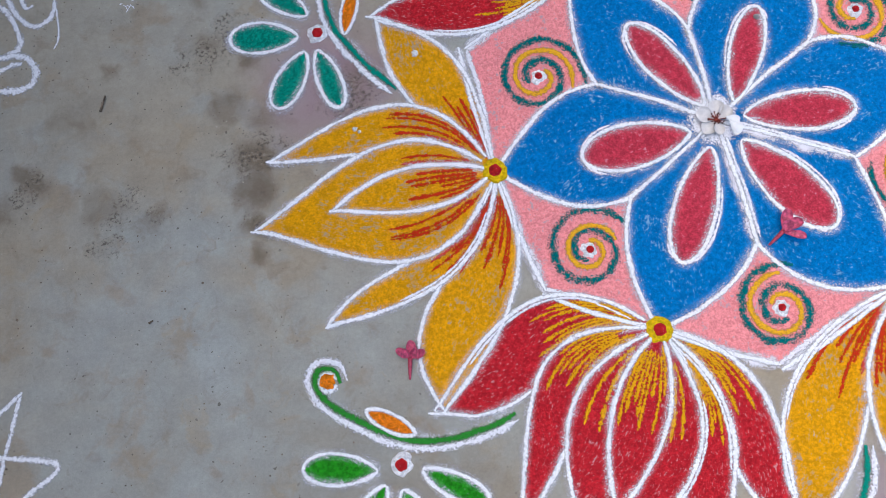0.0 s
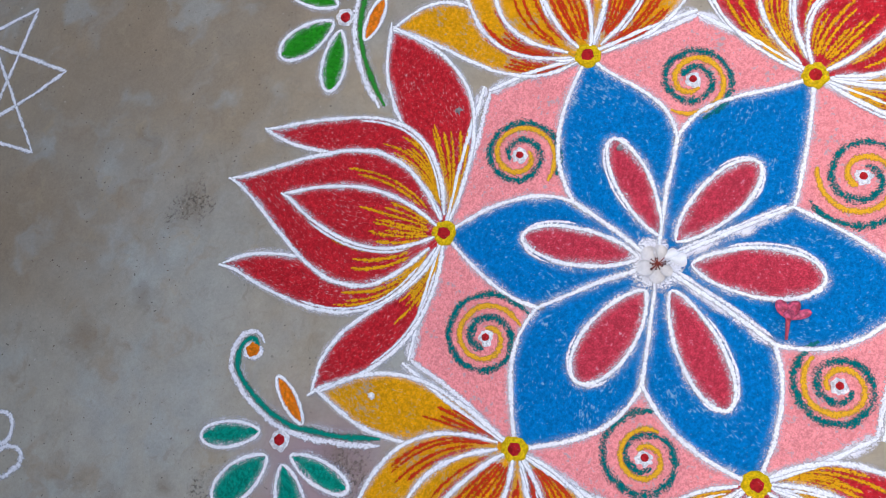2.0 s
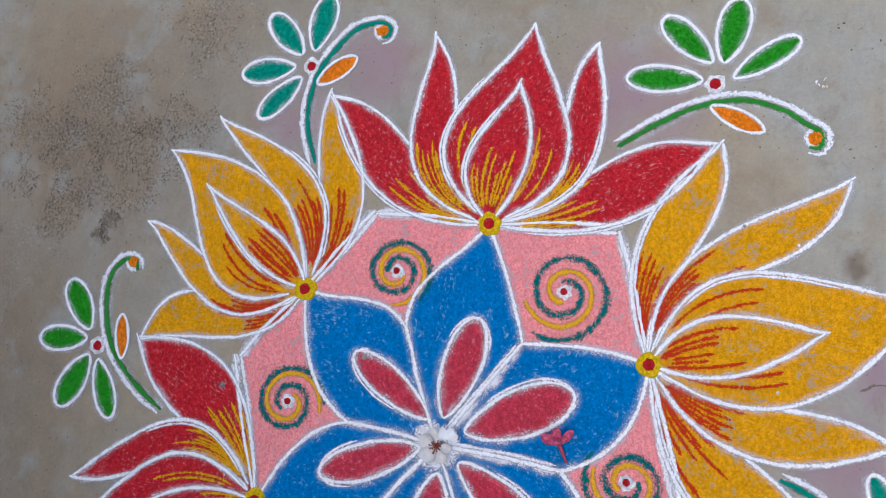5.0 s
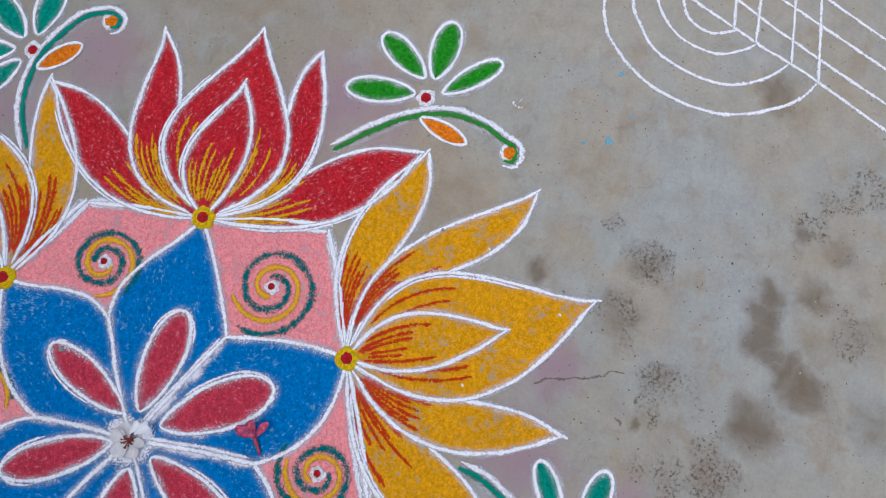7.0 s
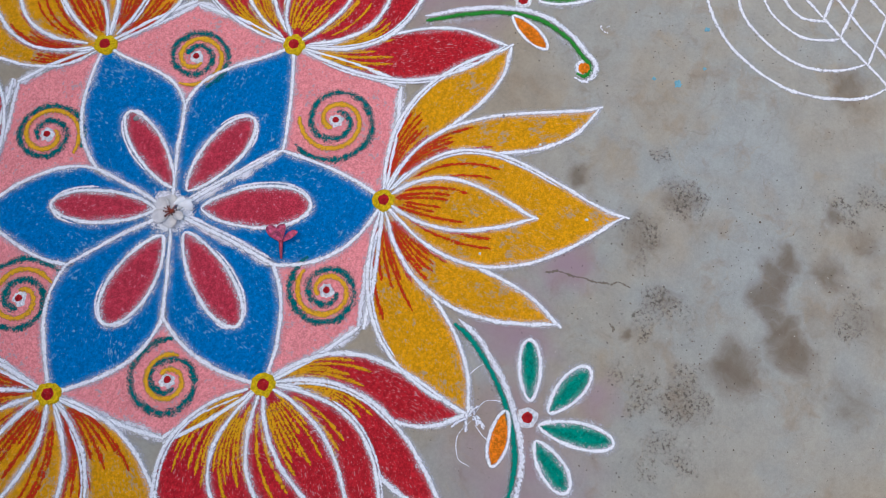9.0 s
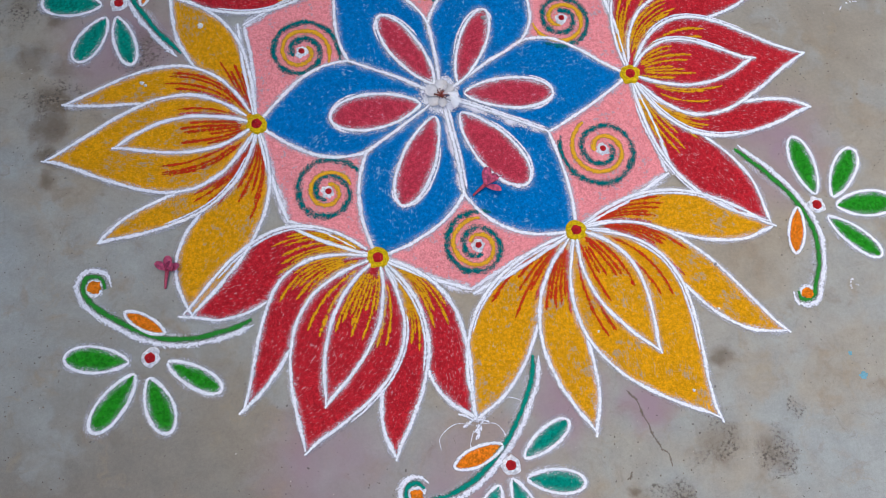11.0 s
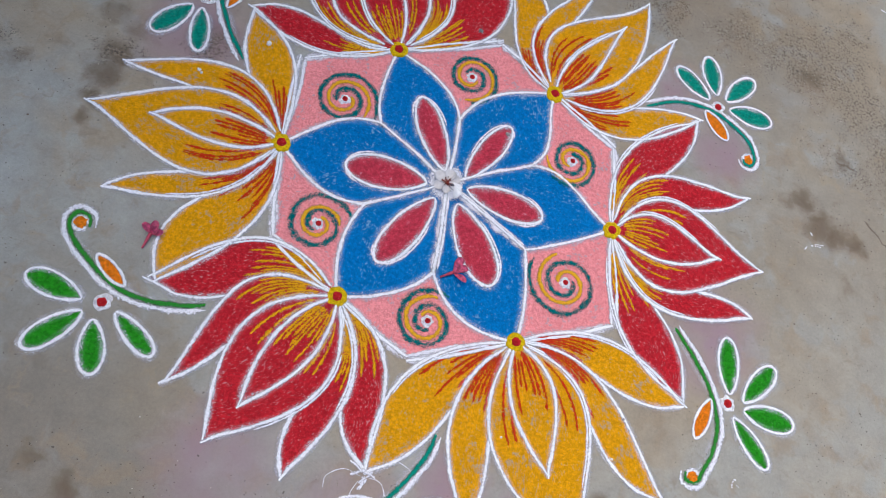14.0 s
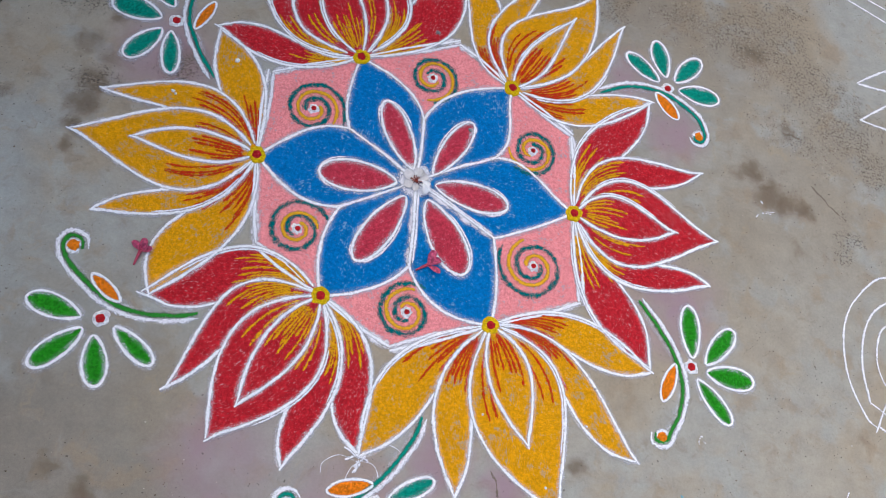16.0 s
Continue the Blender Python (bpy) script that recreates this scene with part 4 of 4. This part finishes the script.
def tube(p, q, r0, r1, n=8, rings=6, bend=0.0):
    p, q = Vector(p), Vector(q)
    d = (q - p).normalized()
    u = d.orthogonal().normalized()
    w = d.cross(u)
    verts, faces = [], []
    for i in range(rings + 1):
        s = i / rings
        c = p.lerp(q, s) + Vector((0, 0, bend * 4 * s * (1 - s)))
        r = r0 + (r1 - r0) * s
        verts += [tuple(c + (u * math.cos(2 * math.pi * k / n) + w * math.sin(2 * math.pi * k / n)) * r) for k in range(n)]
    for i in range(rings):
        for k in range(n):
            a, b = i * n + k, i * n + (k + 1) % n
            faces.append((a, b, b + n, a + n))
    faces += [tuple(range(n))[::-1], tuple(rings * n + k for k in range(n))]
    return verts, faces


def white_flower():
    """Five round petals lie flat round a tuft of stamens; one more is rolled up into a pale ball on the side."""
    top = thing("white_flower", 0, 0, "fresh white flower with red-brown stamens and one rolled petal", "flower")
    top.matrix_basis = pose(0.000, -0.001, 0.004) @ Matrix.Scale(0.93, 4)
    for k, (a, l, w, cup, curl) in enumerate(((78, 0.0255, 0.0215, 0.22, 0.10), (28, 0.0235, 0.0185, 0.28, 0.16), (148, 0.0270, 0.0225, 0.20, 0.06), (213, 0.0245, 0.0205, 0.24, 0.10), (262, 0.0215, 0.0150, 0.30, 0.16))):
        v, f = cupped(l, w, cup, curl)
        part("petal", placed(v, pose(0.001 * math.cos(radians(a)), 0.001 * math.sin(radians(a)), 0.0012 + 0.0005 * (k % 3), random.uniform(-8, 8), random.uniform(-4, 4), a)), f, PETAL_WHITE, top)
    for a, x, y, z, l, w in ((312, 0.0150, -0.0140, 0.0170, 0.0185, 0.0190), (335, 0.0145, -0.0050, 0.0150, 0.0165, 0.0155)):
        v, f = cupped(l, w, -0.55, -0.35)
        part("rolled_petal", placed(v, pose(x - 0.006 * math.cos(radians(a)), y - 0.006 * math.sin(radians(a)), z, 0, -22, a)), f, PETAL_ROLLED, top, "rolled white petal")
    for k in range(16):
        a = radians(40 + k * 20 + random.uniform(-12, 12))
        l = random.uniform(0.0050, 0.0115)
        end = Vector((l * math.cos(a), l * math.sin(a), 0.0055 + random.uniform(0, 0.003)))
        v, f = tube((0, 0, 0.002), end, 0.0007, 0.0005, 6, 3, 0.001)
        stamen = part("stamen", v, f, STAMEN, top, "red-brown stamen" if k == 0 else "")
        v, f = tube(end - Vector((0, 0, 0.0006)), end + Vector((0.0007, 0.0004, 0.0008)), 0.0011, 0.0008, 6, 1)
        part("anther", v, f, ANTHER, stamen, "dark brown anther" if k == 0 else "")
    v, f = tube((0, 0, -0.001), (0, 0, 0.0040), 0.0042, 0.0026, 10, 2)
    part("heart", v, f, STAMEN, top, "red-brown heart")


white_flower()


def pink_flower(x, y, tail_x, tail_y, z, label, seed, fan):
    """A small funnel-shaped flower lying on its side: a tube and petals spread in a fan, two of them standing up."""
    random.seed(seed)
    top = thing("pink_flower", x, y, label, "flower", "fallen pink flowers")
    d = Vector((x - tail_x, y - tail_y))
    heading = math.degrees(math.atan2(d.y, d.x))
    top.matrix_basis = pose(x, y, z, 0, 0, heading)
    back = d.length
    v, f = tube((-back, 0, 0.002), (0.001, 0, 0.0048), 0.0014, 0.0030, 10, 6, 0.001)
    part("tube", v, f, TUBE_PINK, top, "dark pink flower tube")
    for k, (spread, up, length, width) in enumerate(fan):
        v, f = cupped(length, width, random.uniform(0.35, 0.75), random.uniform(0.05, 0.22), notch=0.12)
        part("petal", placed(v, pose(-0.001, 0, 0.0045 + 0.0008 * (k % 2), random.uniform(-25, 25), -up, spread)), f, PETAL_PINK, top)


FAN = ((-58, 8, 0.0200, 0.0105), (-24, 34, 0.0190, 0.0125), (4, 12, 0.0215, 0.0120), (30, 38, 0.0185, 0.0125), (60, 8, 0.0200, 0.0100))
FAN_OPEN = ((-64, 6, 0.0265, 0.0105), (-24, 20, 0.0250, 0.0145), (8, 44, 0.0190, 0.0130), (38, 10, 0.0270, 0.0140))
pink_flower(0.035, -0.154, 0.015, -0.166, 0.003, "small pink flower lying on blue powder", 3, FAN_OPEN)
pink_flower(-0.429, -0.200, -0.435, -0.225, 0.0002, "small pink flower lying by an orange lotus on concrete", 5, FAN)
pink_flower(-0.634, -0.491, -0.648, -0.506, 0.0002, "small pink flower lying alone on bare concrete", 8, FAN)
random.seed(11)


# ---------------------------------------------------------------- grit, specks and crumbs
def crumbs(name, label, spots, material, size, count, level=0.0):
    verts, faces = [], []
    for _ in range(count):
        cx, cy, r = random.choice(spots)
        a, d = random.uniform(0, 2 * math.pi), r * math.sqrt(random.random())
        x, y = cx + d * math.cos(a), cy + d * math.sin(a)
        if noise.noise((x * 22, y * 22, 1.5)) + 0.6 * noise.noise((x * 60, y * 60, 4)) < random.uniform(-0.1, 0.25) + 0.5 * (d / r) ** 2 - 0.2:
            continue
        s = size * random.uniform(0.4, 1.3) * (1.6 if random.random() < 0.06 else 1)
        b = len(verts)
        t = random.uniform(0, math.pi)
        for k in range(5):
            q = t + k * 2 * math.pi / 5
            rr = s * random.uniform(0.6, 1.1) * (1.5 if k == 0 else 1)
            verts.append((x + rr * math.cos(q), y + rr * math.sin(q), level))
        verts.append((x, y, level + s * random.uniform(0.5, 1.0)))
        faces += [(b + k, b + (k + 1) % 5, b + 5) for k in range(5)]
    ob = part(name, verts, faces, material, None, smooth=False)
    tagged(ob, label, "grit", kind="stuff")


AROUND = [(x * 0.32, y * 0.32, 0.2) for x in range(-3, 4) for y in range(-3, 4) if x * x + y * y > 3.5]
crumbs("grit", "dark grit scattered over the concrete", AROUND, GRIT, 0.0010, 9000)
crumbs("rough_grit", "dense dark grit on rough concrete patches", [(0.31, 0.57, 0.10), (0.35, 0.51, 0.08), (0.28, 0.66, 0.09), (0.32, 0.76, 0.10), (0.142, 0.803, 0.06), (0.191, 0.561, 0.035), (0.62, 0.5, 0.18), (0.8, 0.3, 0.15), (0.33, 0.64, 0.16)], GRIT, 0.0009, 26000)
crumbs("rough_sand", "pale sand on rough concrete patches", [(0.33, 0.66, 0.2), (0.62, 0.5, 0.18), (0.8, 0.3, 0.15), (0.12, 0.74, 0.1)], PALE_GRIT, 0.0008, 9000)
crumbs("pale_crumbs", "pale crumbs of powder and sand on concrete", AROUND, PALE_GRIT, 0.0009, 2200)


def paint_speck(x, y, r):
    tagged(blob("paint_speck", x, y, r, SKY_PAINT, None, 0.0003, rough=0.4, height=0.0002), "sky-blue paint speck on concrete", "paint speck", "blue specks")


for row in ((0.511, -0.526, 0.0055), (0.613, -0.528, 0.0038), (0.552, -0.550, 0.0024), (0.502, -0.492, 0.0028)):
    paint_speck(*row)


def twig(x, y, turn, length):
    v, f = tube((-length / 2, 0, 0.0012), (length / 2, 0, 0.0016), 0.0016, 0.0009, 7, 8, 0.002)
    v = [(p[0], p[1] + 0.25 * p[0] * p[0] / length, max(p[2], 0.0)) for p in v]
    ob = part("twig", v, f, GRIT)
    ob.matrix_basis = pose(x, y, 0, 0, 0, turn)
    tagged(ob, "short dry brown twig on concrete", "twig")


twig(-0.745, 0.204, 65, 0.022)
twig(-0.725, -0.089, 20, 0.006)


def dry_scrap():
    """A shrivelled brown scrap of a leaf, curled up at its rim."""
    top = thing("dry_leaf_scrap", 0, 0, "shrivelled red-brown leaf scrap on concrete", "leaf")
    top.matrix_basis = pose(-0.962, -0.030, 0.001, 0, 0, 20)
    for a, l, w, curl in ((10, 0.030, 0.014, 0.30), (150, 0.022, 0.016, 0.40), (255, 0.018, 0.006, 0.15)):
        v, f = cupped(l, w, 0.8, curl)
        part("lobe", placed(v, pose(0, 0, 0.002, 12, 0, a)), f, DRY_LEAF, top)


dry_scrap()


def petal_crumb(x, y, r):
    tagged(blob("white_crumb", x, y, r, FILL_WHITE, None, 0.0016, rough=0.4, height=0.003), "small white crumb on orange powder", "crumb", "white crumbs")


petal_crumb(-0.3417, 0.1765, 0.0045)


# ---------------------------------------------------------------- cracks in the floor
CRACK = line_powder("crack_dirt", (0.19, 0.152, 0.115), 2.6)


def crack(points, width):
    line = [p + Vector((noise.noise((p.x * 70, p.y * 70, 2)), noise.noise((p.x * 70, p.y * 70, 8)))) * 0.0045 for p in spline(points, 0.003)]
    v, f, u = ridge([line], width, 0.0003, height=0.0, wobble=2.0, ends=0.2)
    tagged(part("floor_crack", v, f, CRACK, None, "", u), "hairline crack in the concrete floor", "crack", kind="structure")


for points, width in ((((0.168, -0.482), (0.175, -0.492), (0.185, -0.525), (0.194, -0.552), (0.207, -0.593)), 0.0034),
                      (((0.151, -0.589), (0.147, -0.594), (0.138, -0.599)), 0.0042), (((0.796, 0.137), (0.826, 0.107), (0.858, 0.077)), 0.0055),
                      (((0.742, 0.244), (0.765, 0.242), (0.786, 0.234)), 0.0050), (((-0.679, 0.389), (-0.691, 0.374), (-0.698, 0.354)), 0.0030)):
    crack(points, width)


def splash(x, y, seed, size):
    """A dab of dried white drops and short smears."""
    random.seed(seed)
    top = thing("white_splash", x, y, "dried white splash of drops on the concrete", "splash", "white splashes")
    for k in range(6):
        p = Vector((x + random.gauss(0, size), y + random.gauss(0, size)))
        q = p + Vector((random.gauss(0, size), random.gauss(0, size * 0.6)))
        line_part("drop", [spline([p, p.lerp(q, 0.5) + Vector((0.001, 0.0006)), q], 0.002)], random.uniform(0.0025, 0.0055), WHITE_THIN, top, 0.0003 + 0.00005 * k, height=0.0003)


for row in ((0.536, -0.397, 21, 0.0045), (0.687, 0.060, 22, 0.0060), (0.010, 0.725, 23, 0.0070), (-0.697, 0.335, 24, 0.0050)):
    splash(*row)

for row in ((-0.437, 0.094, 0.0032), (-0.432, 0.089, 0.0022), (0.231, -0.340, 0.0026), (0.330, -0.395, 0.0022), (0.262, -0.500, 0.0024), (0.150, -0.395, 0.002)):
    petal_crumb(*row)


def pebble(x, y, r):
    tagged(blob("pebble", x, y, r, GREY_GRIT, None, 0.0020, rough=0.5, height=0.003), "small grey pebble lying in the powder", "pebble", "grey pebbles")


for row in ((0.014, 0.318, 0.0042), (0.091, 0.121, 0.0038), (0.344, -0.330, 0.0026)):
    pebble(*row)
